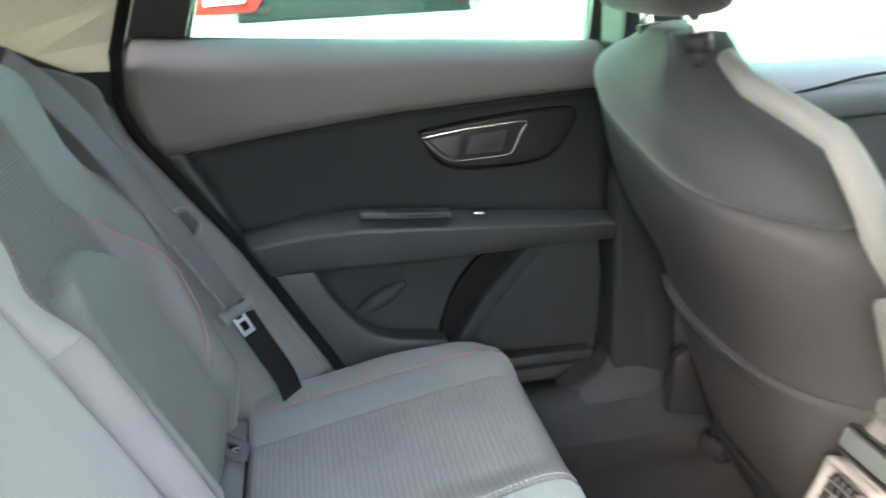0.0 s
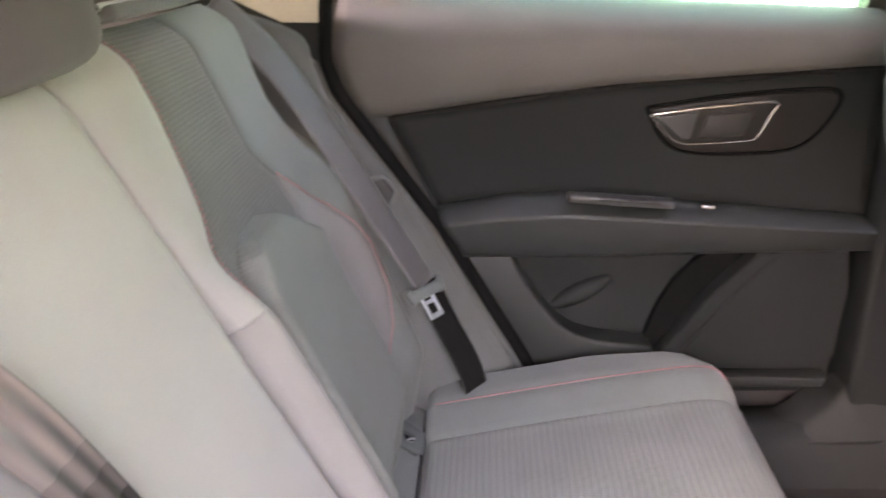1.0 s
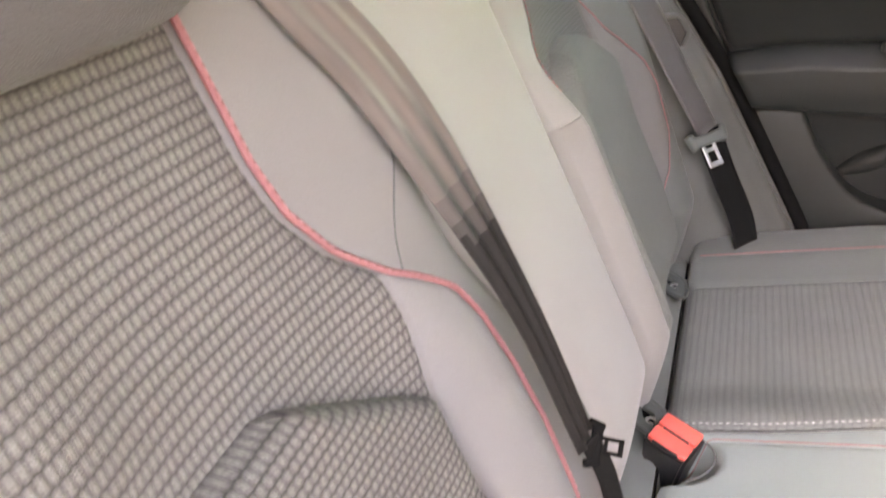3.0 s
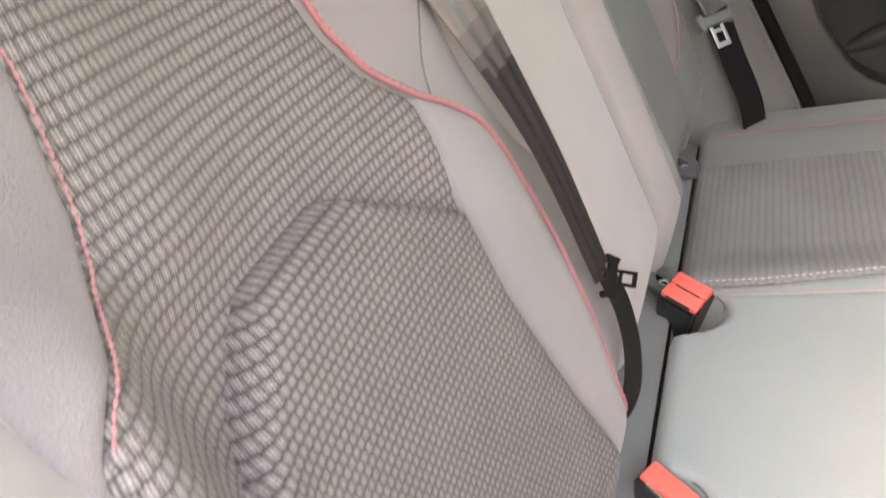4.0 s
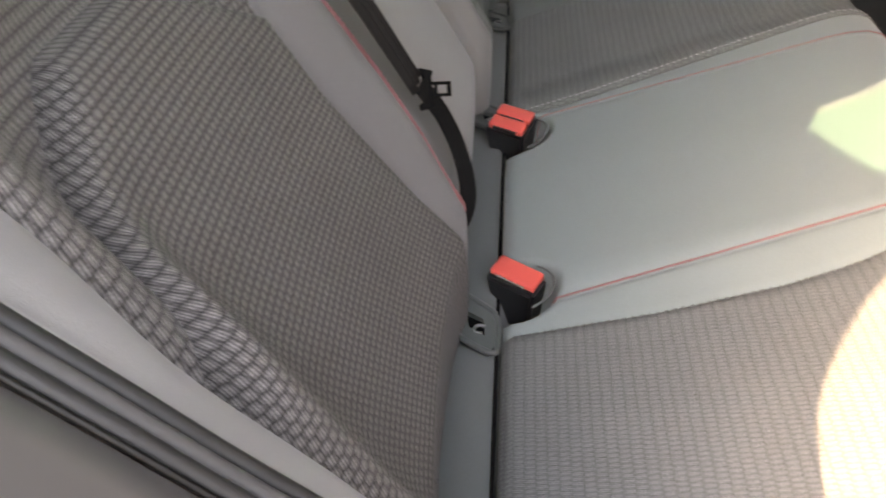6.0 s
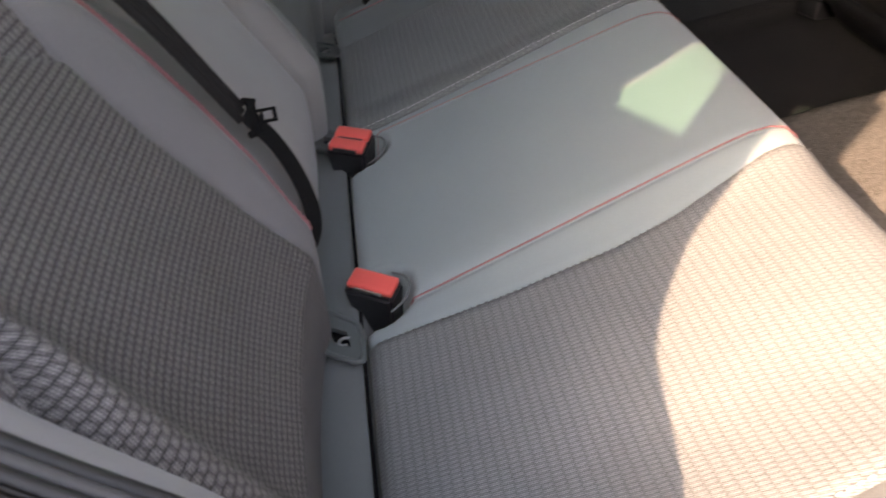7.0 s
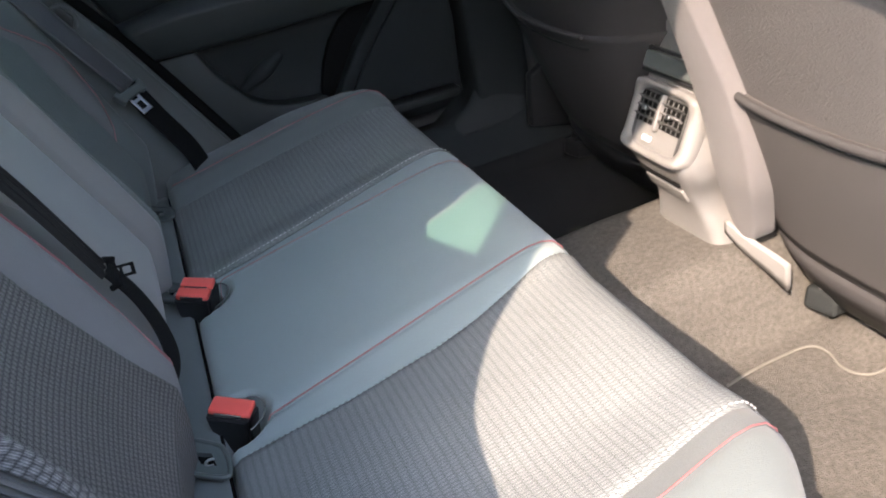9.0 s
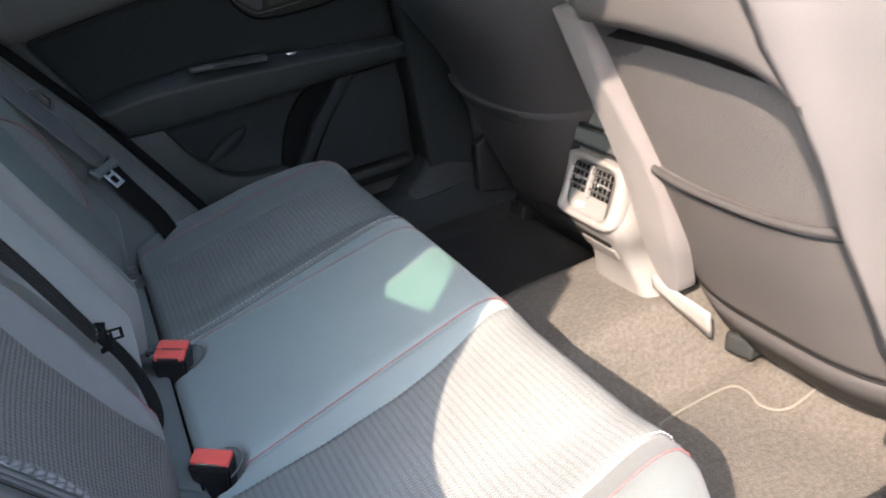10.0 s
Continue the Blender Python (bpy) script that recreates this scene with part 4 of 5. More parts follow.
def anchor_guide(y):
    g = thing("anchor_guide", "grey plastic child seat anchor guide in the seat gap", "anchor guide", "anchor guides")
    m = pose(0, y, 0.2515, -3, 5, 0)
    rim = [(-0.040, 0.042), (-0.028, 0.047), (0.010, 0.014), (0.019, -0.002), (0.021, -0.034), (0.012, -0.045), (-0.036, -0.006), (-0.043, 0.004)]
    eye = [(-0.012, 0.012), (0.006, -0.001), (0.009, -0.024), (-0.006, -0.012)]
    bm = bmesh.new()
    for loop in (rim, eye):
        vs = [bm.verts.new((a, b, 0)) for a, b in loop]
        for k in range(len(vs)):
            bm.edges.new((vs[k], vs[(k + 1) % len(vs)]))
    bmesh.ops.triangle_fill(bm, use_beauty=True, use_dissolve=False, edges=bm.edges[:], normal=(0, 0, 1))
    ext = bmesh.ops.extrude_face_region(bm, geom=bm.faces[:])
    bmesh.ops.translate(bm, vec=(0, 0, 0.006), verts=[v for v in ext["geom"] if isinstance(v, bmesh.types.BMVert)])
    bmesh.ops.recalc_face_normals(bm, faces=bm.faces)
    bm.transform(m)
    me = bpy.data.meshes.new("guide_frame")
    bm.to_mesh(me)
    bm.free()
    part("frame", me, GUIDE, g, smooth=False)
    lip_pts = smooth_curve([(a, b, 0.006) for a, b in rim + rim[:1]], 5)[:-1]
    part("edge", tube("guide_edge", [m @ Vector(q) for q in lip_pts], 0.0028, 8, True), GUIDE, g, "rounded raised edge")
    part("slot", prism("slot", eye, "z", -0.010, 0.0005), RUBBER_DULL, g, "dark slot").data.transform(m)
    ring = [(0.0035 + 0.0055 * math.cos(w), -0.014 + 0.0055 * math.sin(w), 0.005) for w in np.linspace(0.6, 5.2, 12)]
    part("bar", tube("anchor_bar", [m @ Vector(q) for q in ring], 0.0016, 8), STEEL, g, "bare steel anchor bar")
    return g


for y in (-0.155, 0.218, 0.517):
    anchor_guide(y)

# buckles


def buckle(at, double):
    ob = thing("belt_buckle", "black seat belt buckle with two red buttons" if double else "black seat belt buckle with one red button", "buckle", "belt buckles")
    L = (Vector((0.90, -0.40, -0.20)) if double else Vector((0.85, -0.50, -0.19))).normalized()
    N = Vector((0.15, -0.22, 1.0))
    N = (N - L * N.dot(L)).normalized()
    W = N.cross(L)
    m = Matrix((( *L, ), (*W,), (*N,))).transposed().to_4x4()
    m.translation = at
    wy = 0.046 if double else 0.029
    bm = bmesh.new()
    bmesh.ops.create_cube(bm, size=1.0, matrix=Matrix.Translation((0, 0, -0.034)) @ Matrix.Diagonal((0.050 if double else 0.052, wy, 0.068, 1)))
    for v in bm.verts:
        if v.co.z < -0.05:
            v.co.x *= 0.80
            v.co.y *= 0.85
    bmesh.ops.bevel(bm, geom=bm.edges[:], offset=0.0035, segments=2, affect="EDGES")
    bm.transform(m)
    me = bpy.data.meshes.new("buckle_case")
    bm.to_mesh(me)
    bm.free()
    part("case", me, BLACK, ob, smooth=False)
    for k in ((-0.5, 0.5) if double else (0,)):
        b = box("button", (0.044 if double else 0.047, 0.0185 if double else 0.022, 0.008), m @ pose(0, k * 0.0215 + (0 if double else 0.002), 0.0018), 0.0025)
        part("button", b, BUTTON, ob, "red release button")
        part("slot", box("slot", (0.030, 0.0025, 0.004), m @ pose(0, k * 0.0215 - (0.0108 if double else 0.0115), 0.003), 0.0006), CHROME if not double else BLACK, ob, "belt tongue slot")
    return ob


buckle(Vector((0.032, 0.158, 0.279)), True)
buckle(Vector((0.038, -0.115, 0.270)), False)


def socket(at, r):
    """Cloth-edged cut-out in the cushion round a buckle."""
    pts = [(at[0] + r * 1.0 * math.cos(a), at[1] + r * 0.95 * math.sin(a), at[2] + 0.17 * r * math.cos(a)) for a in np.linspace(-1.2, 1.0, 18)]
    return part("buckle_socket_rim", tube("socket_rim", pts, 0.0011, 8), CLOTH_SIDE, bench, "cloth rim of the buckle cut-out")


# Unseen block added to stop light under the bench and deepen its shadow.
part("base", box("bench_light_block", (0.36, 1.00, 0.215), pose(0.255, YC, 0.128), 0.02, 2), MAT, bench, "unseen black block under the cushion, deepens the floor shadow")
socket((0.036, 0.143, 0.267), 0.037)
socket((0.040, -0.127, 0.265), 0.033)

# ---- belts ----


def belt_latch(ob, at, d, across, size=1.0, steel=STEEL, plastic=GUIDE):
    """Plastic guide and steel tongue riding on the webbing."""
    d, across = Vector(d).normalized(), Vector(across)
    across = (across - d * across.dot(d)).normalized()
    n = across.cross(d)
    m = Matrix(((*across,), (*d,), (*n,))).transposed().to_4x4()
    m.translation = at
    m = m @ Matrix.Scale(size, 4)
    part("latch_guide", box("latch_guide", (0.066, 0.018, 0.012), m, 0.005, 3), plastic, ob, "grey plastic latch guide")
    for s in (-1, 1):
        part("guide_end", box("guide_end", (0.012, 0.026, 0.014), m @ pose(s * 0.029, -0.002, 0.0015, 0, 0, s * 14), 0.004, 3), plastic, ob, "rounded grey end of the latch guide")
    bm = bmesh.new()
    for x, y, w, h in ((-0.0105, 0.024, 0.006, 0.036), (0.0105, 0.024, 0.006, 0.036), (0, 0.039, 0.027, 0.008), (0, 0.016, 0.020, 0.006)):
        bmesh.ops.create_cube(bm, size=1.0, matrix=Matrix.Translation((x, y, 0.005)) @ Matrix.Diagonal((w, h, 0.0024, 1)))
    bmesh.ops.bevel(bm, geom=bm.edges[:], offset=0.0008, segments=1, affect="EDGES")
    bm.transform(m)
    me = bpy.data.meshes.new("tongue")
    bm.to_mesh(me)
    bm.free()
    part("tongue", me, steel, ob, "steel tongue", smooth=False)


mid = thing("seat_belt", "black centre seat belt hanging down the rear backrest", "seat belt", "seat belts")
pts = smooth_curve([(-0.250, -0.200, 0.880), on_back(-0.182, 0.838, 0.016), on_back(-0.158, 0.785, 0.022), on_back(-0.128, 0.730, 0.028), on_back(-0.101, 0.650, 0.032), on_back(-0.082, 0.555, 0.036), (-0.028, -0.060, 0.450)], 10)
tw = 1 - sstep(0.45, 0.85, np.linspace(0, 1, len(pts)))
acr = np.array([(0.05 + 0.54 * f, 1.0 - 0.38 * f, 0.25 + 0.15 * f) for f in tw])
wid = np.interp(np.linspace(0, 1, len(pts)), (0, 0.25, 0.6, 1), (0.030, 0.033, 0.036, 0.026))
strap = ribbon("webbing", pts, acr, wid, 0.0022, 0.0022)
for cloth in (WEB, WEB_SHEEN_HALF, WEB_SHEEN_SLIGHT, WEB_MID):
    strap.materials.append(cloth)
# Painted sheen: paler, glossier webbing above, black below, stepped by height.
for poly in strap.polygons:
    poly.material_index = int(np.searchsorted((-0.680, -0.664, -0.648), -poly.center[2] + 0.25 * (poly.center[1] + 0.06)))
part("webbing", strap, WEB, mid, "black webbing, sheen painted in above, folded lengthwise")
pts2 = smooth_curve([(-0.026, -0.056, 0.448), (-0.012, -0.050, 0.41), (-0.002, -0.056, 0.37), (0.000, -0.072, 0.335), (-0.012, -0.088, 0.312), (-0.035, -0.095, 0.298)], 10)
acr2 = np.array([(0.5 + 0.3 * t, 0.8 - 0.3 * t, 0.0) for t in np.linspace(0, 1, len(pts2))])
part("webbing", ribbon("webbing", pts2, acr2, 0.018, 0.0024), WEB_LOW, mid, "twisted black lower webbing")
belt_latch(mid, Vector((-0.022, -0.050, 0.440)), (0.9, 0.15, -0.15), (-0.26, 0.6, 0.9), 0.50, RUBBER_DULL, RUBBER_DULL)

part("belt_label", box("belt_label", (0.010, 0.002, 0.016), pose(-0.020, -0.094, 0.300, 20, 20, -40), 0.0005), WHITE_THREAD, mid, "small white belt label")

far = thing("seat_belt", "black outer seat belt beside the rear backrest", "seat belt", "seat belts")
pts = smooth_curve([(-0.228, 0.578, 0.850), (-0.170, 0.604, 0.785), (-0.108, 0.606, 0.690), (-0.036, 0.600, 0.565), (0.026, 0.592, 0.460)], 10)
acr = np.array([(0.75 - 0.30 * f, 0.55 + 0.30 * f, 0.1) for f in np.linspace(0, 1, len(pts))])
# Upper webbing paler than the lower: its sheen is put into the colour.
part("webbing", ribbon("webbing", pts, acr, 0.046, 0.0022), WEB_OUTER, far)
pts2 = smooth_curve([(0.026, 0.592, 0.460), (0.052, 0.590, 0.40), (0.085, 0.586, 0.33), (0.10, 0.584, 0.27)], 10)
part("webbing", ribbon("webbing", pts2, np.array([(0.7, 0.65, 0.1)] * len(pts2)), 0.042, 0.0022), WEB_LOW, far, "black lower webbing")
belt_latch(far, Vector((0.027, 0.583, 0.452)), (0.35, -0.25, -0.60), (0.55, 0.8, 0.25), 0.92)

loop = thing("belt_guide", "grey plastic belt guide on the side bolster", "belt guide")
lp = [(-0.052, 0.628, 0.606), (-0.030, 0.634, 0.606), (-0.016, 0.640, 0.585), (-0.026, 0.640, 0.562), (-0.046, 0.632, 0.570), (-0.056, 0.626, 0.590)]
part("ring", tube("guide_ring", smooth_curve(lp + [lp[0]], 6)[:-1], 0.005, 8, True), CLOTH_SIDE, loop)
part("pocket", prism("guide_pocket", [(x, z) for x, _, z in lp], "y", 0.628, 0.650, 0.003), BLACK, loop, "dark recess")

# ---- headrests of the rear seat ----


def headrest(at, w, h, tilt, mat, name="headrest", group="rear headrests", label="grey cloth rear headrest on steel posts", post=0.10, depth=0.10):
    ob = thing(name, label, "headrest", group)
    m = Matrix.Translation(at) @ pose(0, 0, 0, 0, tilt, 0)
    rows = []
    for v in np.linspace(0, math.pi, 17):
        ring = []
        for u in np.linspace(0, 2 * math.pi, 33)[:-1]:
            e = 0.45
            sg = lambda c, p: math.copysign(abs(c) ** p, c)
            ring.append(m @ Vector((depth / 2 * sg(math.cos(u), e) * sg(math.sin(v), 0.35), w / 2 * sg(math.sin(u), e) * sg(math.sin(v), 0.35), -h / 2 * sg(math.cos(v), 0.5))))
        rows.append(ring)
    verts = [p for r in rows for p in r]
    faces = [(j * 32 + i, j * 32 + (i + 1) % 32, (j + 1) * 32 + (i + 1) % 32, (j + 1) * 32 + i) for j in range(16) for i in range(32)]
    part("cushion", pydata("headrest", verts, faces), mat, ob)
    for s in (-1, 1) if post > 0.03 else ():
        a, b = m @ Vector((0, s * w * 0.27, -h / 2 + 0.01)), m @ Vector((0, s * w * 0.27, -h / 2 - post))
        part("post", tube("post", [a, b], 0.006, 12), CHROME, ob, "bright steel post")
        part("collar", tube("collar", [b + (a - b) * 0.28, b + (a - b) * 0.10], 0.012, 16), BLACK, ob, "black plastic collar")
    return ob


headrest((-0.200, 0.030, 0.905), 0.20, 0.14, -18, CLOTH_HEAD, post=0.02, label="grey cloth middle headrest resting on the seat back")
headrest((-0.200, -0.352, 0.876), 0.245, 0.17, -18, CLOTH_HEAD, post=0.02, label="grey cloth outer headrest resting on the seat back")
headrest((-0.285, 0.345, 1.035), 0.25, 0.17, -18, CLOTH_HEAD, post=0.09)
rel = thing("backrest_release", "shiny grey release lever on top of the rear backrest", "lever")
part("bezel", box("bezel", (0.045, 0.25, 0.014), pose(-0.240, 0.42, 0.862, 0, -14, 0), 0.006), CLOTH_SIDE, rel)
part("bezel_strip", box("bezel_strip", (0.010, 0.22, 0.008), pose(-0.236, 0.40, 0.870, 0, -14, 0), 0.003), STEEL, rel, "shiny strip")
part("lever", box("lever", (0.034, 0.060, 0.014), pose(-0.226, 0.50, 0.872, 0, -10, 0), 0.005), CHROME, rel, "glossy lever")

# ---- far rear door ----
DY = 0.69
INS_TOP = [(-0.2, 0.662), (-0.017, 0.682), (0.15, 0.703), (0.305, 0.719), (0.629, 0.735), (0.8, 0.738)]
ARM_TOP = [(-0.2, 0.54), (0.052, 0.546), (0.14, 0.560), (0.237, 0.562), (0.45, 0.540), (0.665, 0.518), (0.8, 0.505)]
ARM_BOT = [(-0.2, 0.470), (0.061, 0.472), (0.231, 0.468), (0.398, 0.471), (0.659, 0.475), (0.8, 0.475)]
SILL = [(-0.2, 0.864), (-0.015, 0.851), (0.642, 0.806), (0.8, 0.796)]
door = thing("door_1", "dark plastic rear car door with a chrome handle, shut", "car door", kind="structure")
XF = 0.664


def door_band(name, lo, hi, prof, nx, x0, mat, label="", extra=None):
    """A strip of the door panel between two lines, with the cross-section prof: (height fraction, how far it stands proud)."""
    rows = []
    for f, h in prof:
        row = []
        for u in np.linspace(0, 1, nx):
            zl = zh = None
            x = 0.3
            for _ in range(6):
                zl, zh = float(interp(lo, x)), float(interp(hi, x))
                z = zl + (zh - zl) * f
                xa = x0(z)
                x = xa + (XF - xa) * u
            d = h + (extra(x, z) if extra else 0.0)
            row.append((x, DY - d, z))
        rows.append(row)
    return part(name, sheet(name, rows, None, 0.02, (0, -1, 0)), mat, door, label)


seam_x = lambda z: edge_x(z) + 0.012
door_band("top_pad", INS_TOP, SILL, [(0, 0.0), (0.02, 0.012), (0.06, 0.020), (0.15, 0.024), (0.35, 0.023), (0.58, 0.020), (0.70, 0.014), (0.80, 0.004), (0.88, -0.010), (0.95, -0.027), (1.0, -0.045)], 40, seam_x, DOOR_PAD, "soft dark plastic door top")
ins_x = lambda z: float(np.interp(z, (0.535, 0.681), (0.050, -0.019)))
door_band("insert", ARM_TOP, INS_TOP, [(0, 0.0), (0.03, 0.004), (0.1, 0.006), (0.5, 0.004), (0.9, 0.006), (0.97, 0.002), (1.0, -0.006)], 40, ins_x, DOOR_INS, "dark cloth door insert")
part("rear_trim", sheet("rear_trim", [[(seam_x(z) + (ins_x(z) - 0.006 - seam_x(z)) * u, DY - 0.012 + 0.010 * u ** 6, z) for u in np.linspace(0, 1, 9)] for z in np.linspace(0.530, 0.690, 14)], None, 0.02, (0, -1, 0)), DOOR_TOP, door, "soft plastic strip behind the insert")
door_band("lower_panel", [(-0.2, 0.20), (0.8, 0.20)], ARM_BOT, [(0, -0.034), (0.1, -0.030), (0.5, -0.030), (0.9, -0.026), (1.0, -0.010)], 40, seam_x, DOOR_PL, "grained dark plastic lower panel")
door_band("armrest", ARM_BOT, ARM_TOP, [(-0.04, -0.020), (0.0, 0.022), (0.06, 0.038), (0.14, 0.044), (0.45, 0.047), (0.72, 0.051), (0.78, 0.051), (0.82, 0.047), (0.90, 0.036), (1.0, 0.020), (1.03, 0.0)], 50, seam_x, DOOR_TOP, "padded armrest")
part("base", prism("door_base", [(edge_x(0.22) + 0.03, 0.22)] + [(edge_x(z) + 0.02, z) for z in (0.3, 0.52, 0.659, 0.768, 0.84)] + [(XF, 0.79), (XF, 0.20)], "y", DY + 0.040, DY + 0.07), DOOR_PL, door, smooth=False)
part("groove", tube("insert_groove", smooth_curve([(0.046, DY - 0.002, 0.545), (0.010, DY - 0.002, 0.612), (-0.018, DY - 0.003, 0.668), (-0.006, DY - 0.004, 0.684)] + [(x, DY - 0.004, float(interp(INS_TOP, x)) - 0.002) for x in (0.06, 0.15, 0.305, 0.45, 0.629, 0.66)], 5), 0.0042, 6), MAT, door, "dark groove round the insert")
# trim pieces of the door pocket
part("pocket_rear", prism("pocket_rear", [(0.105, 0.40), (0.069, 0.470), (0.150, 0.470), (0.158, 0.455), (0.172, 0.423), (0.198, 0.385), (0.225, 0.352), (0.250, 0.335), (0.278, 0.325), (0.331, 0.317), (0.37, 0.312), (0.37, 0.24), (0.20, 0.24)], "y", DY - 0.020, DY + 0.030, 0.006), DOOR_TOP, door, "raised edge of the door pocket")
part("pocket_hollow", prism("pocket_hollow", [(0.355, 0.28), (0.365, 0.325), (0.380, 0.370), (0.402, 0.411), (0.432, 0.445), (0.472, 0.472), (0.522, 0.472), (0.445, 0.385), (0.39, 0.28)], "y", DY + 0.012, DY + 0.035, 0.002), RUBBER_DULL, door, "dark hollow of the pocket")
part("pocket_strut", prism("pocket_strut", [(0.372, 0.285), (0.400, 0.285), (0.487, 0.398), (0.554, 0.470), (0.516, 0.470), (0.445, 0.393)], "y", DY - 0.020, DY + 0.030, 0.008, 3), DOOR_INS, door, "slanting edge of the speaker panel")
part("speaker_panel", prism("speaker_panel", [(0.405, 0.280), (0.487, 0.392), (0.556, 0.466), (0.652, 0.468), (0.660, 0.40), (0.654, 0.290), (0.642, 0.262), (0.42, 0.266)], "y", DY - 0.006, DY + 0.030, 0.005), DOOR_INS, door, "fine-grilled speaker panel")
rest = smooth_curve([(0.215, DY + 0.034, 0.362), (0.262, DY + 0.026, 0.389), (0.308, DY + 0.032, 0.412)], 8)
part("pocket_bottle_rest", tube("bottle_rest", rest, [0.004 + 0.013 * math.sin(math.pi * (0.1 + 0.8 * k / (len(rest) - 1))) for k in range(len(rest))], 12), DOOR_PL, door, "soft bulge inside the pocket")
part("bottom_ledge", prism("bottom_ledge", [(0.40, 0.236), (0.640, 0.234), (0.646, 0.250), (0.40, 0.256)], "y", DY - 0.012, DY + 0.030, 0.003), DOOR_TOP, door)
# handle
joint = smooth_curve([(0.341, 0, 0.686), (0.450, 0, 0.700), (0.560, 0, 0.7065), (0.603, 0, 0.701), (0.598, 0, 0.671), (0.569, 0, 0.633), (0.531, 0, 0.6185), (0.450, 0, 0.6165), (0.390, 0, 0.623), (0.359, 0, 0.649), (0.341, 0, 0.686)], 5)
joint[:, 1] = DY - 0.006
part("handle_joint", tube("handle_joint", joint, 0.0028, 6), RUBBER_DULL, door, "dark joint round the handle surround")
bez = part("handle_bezel", prism("handle_bezel", [(p[0], p[2]) for p in smooth_curve([(0.345, 0, 0.684), (0.450, 0, 0.697), (0.560, 0, 0.703), (0.598, 0, 0.698), (0.594, 0, 0.672), (0.566, 0, 0.636), (0.530, 0, 0.622), (0.450, 0, 0.620), (0.392, 0, 0.626), (0.362, 0, 0.650), (0.345, 0, 0.684)], 5)[:-1]], "y", DY - 0.009, DY + 0.004, 0.002), BEZEL, door, "dark handle surround")
part("handle_cup", prism("handle_cup", [(0.415, 0.642), (0.476, 0.643), (0.488, 0.678), (0.425, 0.674)], "y", DY - 0.0115, DY, 0.002), RUBBER, bez, "dark hollow behind the handle")
rim = smooth_curve([(0.345, 0, 0.676), (0.40, 0, 0.683), (0.46, 0, 0.688), (0.517, 0, 0.690), (0.510, 0, 0.672), (0.497, 0, 0.645), (0.486, 0, 0.637), (0.43, 0, 0.634), (0.389, 0, 0.635), (0.366, 0, 0.653), (0.345, 0, 0.676)], 6)
rim[:, 1] = DY - 0.012
n_top = 18
rr = np.array([0.0025 if i < n_top else (0.0010 if i < n_top + 14 else 0.0007) for i in range(len(rim))])
part("handle_rim", tube("handle_rim", rim, rr, 8), CHROME, bez, "bright chrome handle rim")
part("handle_lever", prism("handle_lever", [(0.352, 0.674), (0.412, 0.680), (0.402, 0.640), (0.388, 0.640)], "y", DY - 0.014, DY - 0.004, 0.003), LEVER, bez, "grey pull lever")
recess = part("switch_recess", box("switch_recess", (0.150, 0.026, 0.012), pose(0.305, DY - 0.036, 0.560, 0, 5, 0), 0.004), LEVER, door, "window switch recess in the armrest")
part("recess_hollow", box("recess_hollow", (0.090, 0.020, 0.006), pose(0.318, DY - 0.042, 0.562, 0, 5, 0), 0.003), BLACK, recess, "dark hollow of the recess")
part("switch", box("switch", (0.020, 0.010, 0.006), pose(0.43, DY - 0.034, 0.547, 0, 5, 0), 0.002), CHROME, door, "small window switch")
# window frame of the rear door
wf = thing("window_1", "black window frame of the rear car door", "car window", kind="structure")
part("divider", wall_with_holes("divider", [(-0.100, 0.862), (-0.005, 0.855), (0.035, 0.955), (0.10, 1.065), (0.02, 1.065), (-0.065, 0.93)], [], 1, 0.02, 0.045), BLACK, wf, smooth=False)
part("sill_strip", tube("sill_strip", [(-0.10, 0.738, 0.856), (0.30, 0.738, 0.826), (0.66, 0.738, 0.797)], 0.004, 8), BLACK, wf)
part("top_rail", wall_with_holes("top_rail", [(0.02, 1.055), (0.68, 1.045), (0.68, 1.085), (0.02, 1.085)], [], 1, 0.03, 0.045), BLACK, wf, smooth=False)

# ---- far front door ----
fd = thing("door_2", "dark plastic front car door, shut", "car door", kind="structure")
DF = 0.70
part("top_pad", sheet("fd_top", [[(x, DF - d, z0 + f) for x in np.linspace(0.76, 1.6, 20)] for f, d, z0 in ((0, 0.0, 0.642), (0.01, 0.02, 0.642), (0.05, 0.024, 0.642), (0.085, 0.005, 0.642), (0.10, -0.03, 0.642))], skirt=0.02, normal=(0, -1, 0)), CONSOLE, fd)
part("panel", prism("fd_panel", [(0.76, 0.12), (1.6, 0.12), (1.6, 0.72), (0.76, 0.73)], "y", DF, DF + 0.05), DOOR_PAD, fd, smooth=False)
part("armrest", box("fd_arm", (0.78, 0.07, 0.085), pose(1.2, DF - 0.03, 0.475), 0.02, 4), DOOR_TOP, fd)
part("groove", tube("fd_groove", smooth_curve([(0.78, DF - 0.016, 0.668), (1.02, DF - 0.018, 0.700), (1.18, DF - 0.018, 0.722), (1.5, DF - 0.016, 0.735)], 6), 0.0032, 6), MAT, fd, "dark groove in the door panel")
part("pull_handle", box("fd_pull", (0.24, 0.02, 0.028), pose(1.22, DF - 0.072, 0.485), 0.008, 3), CONSOLE, fd, "grey pull handle")

# ---- front seats ----


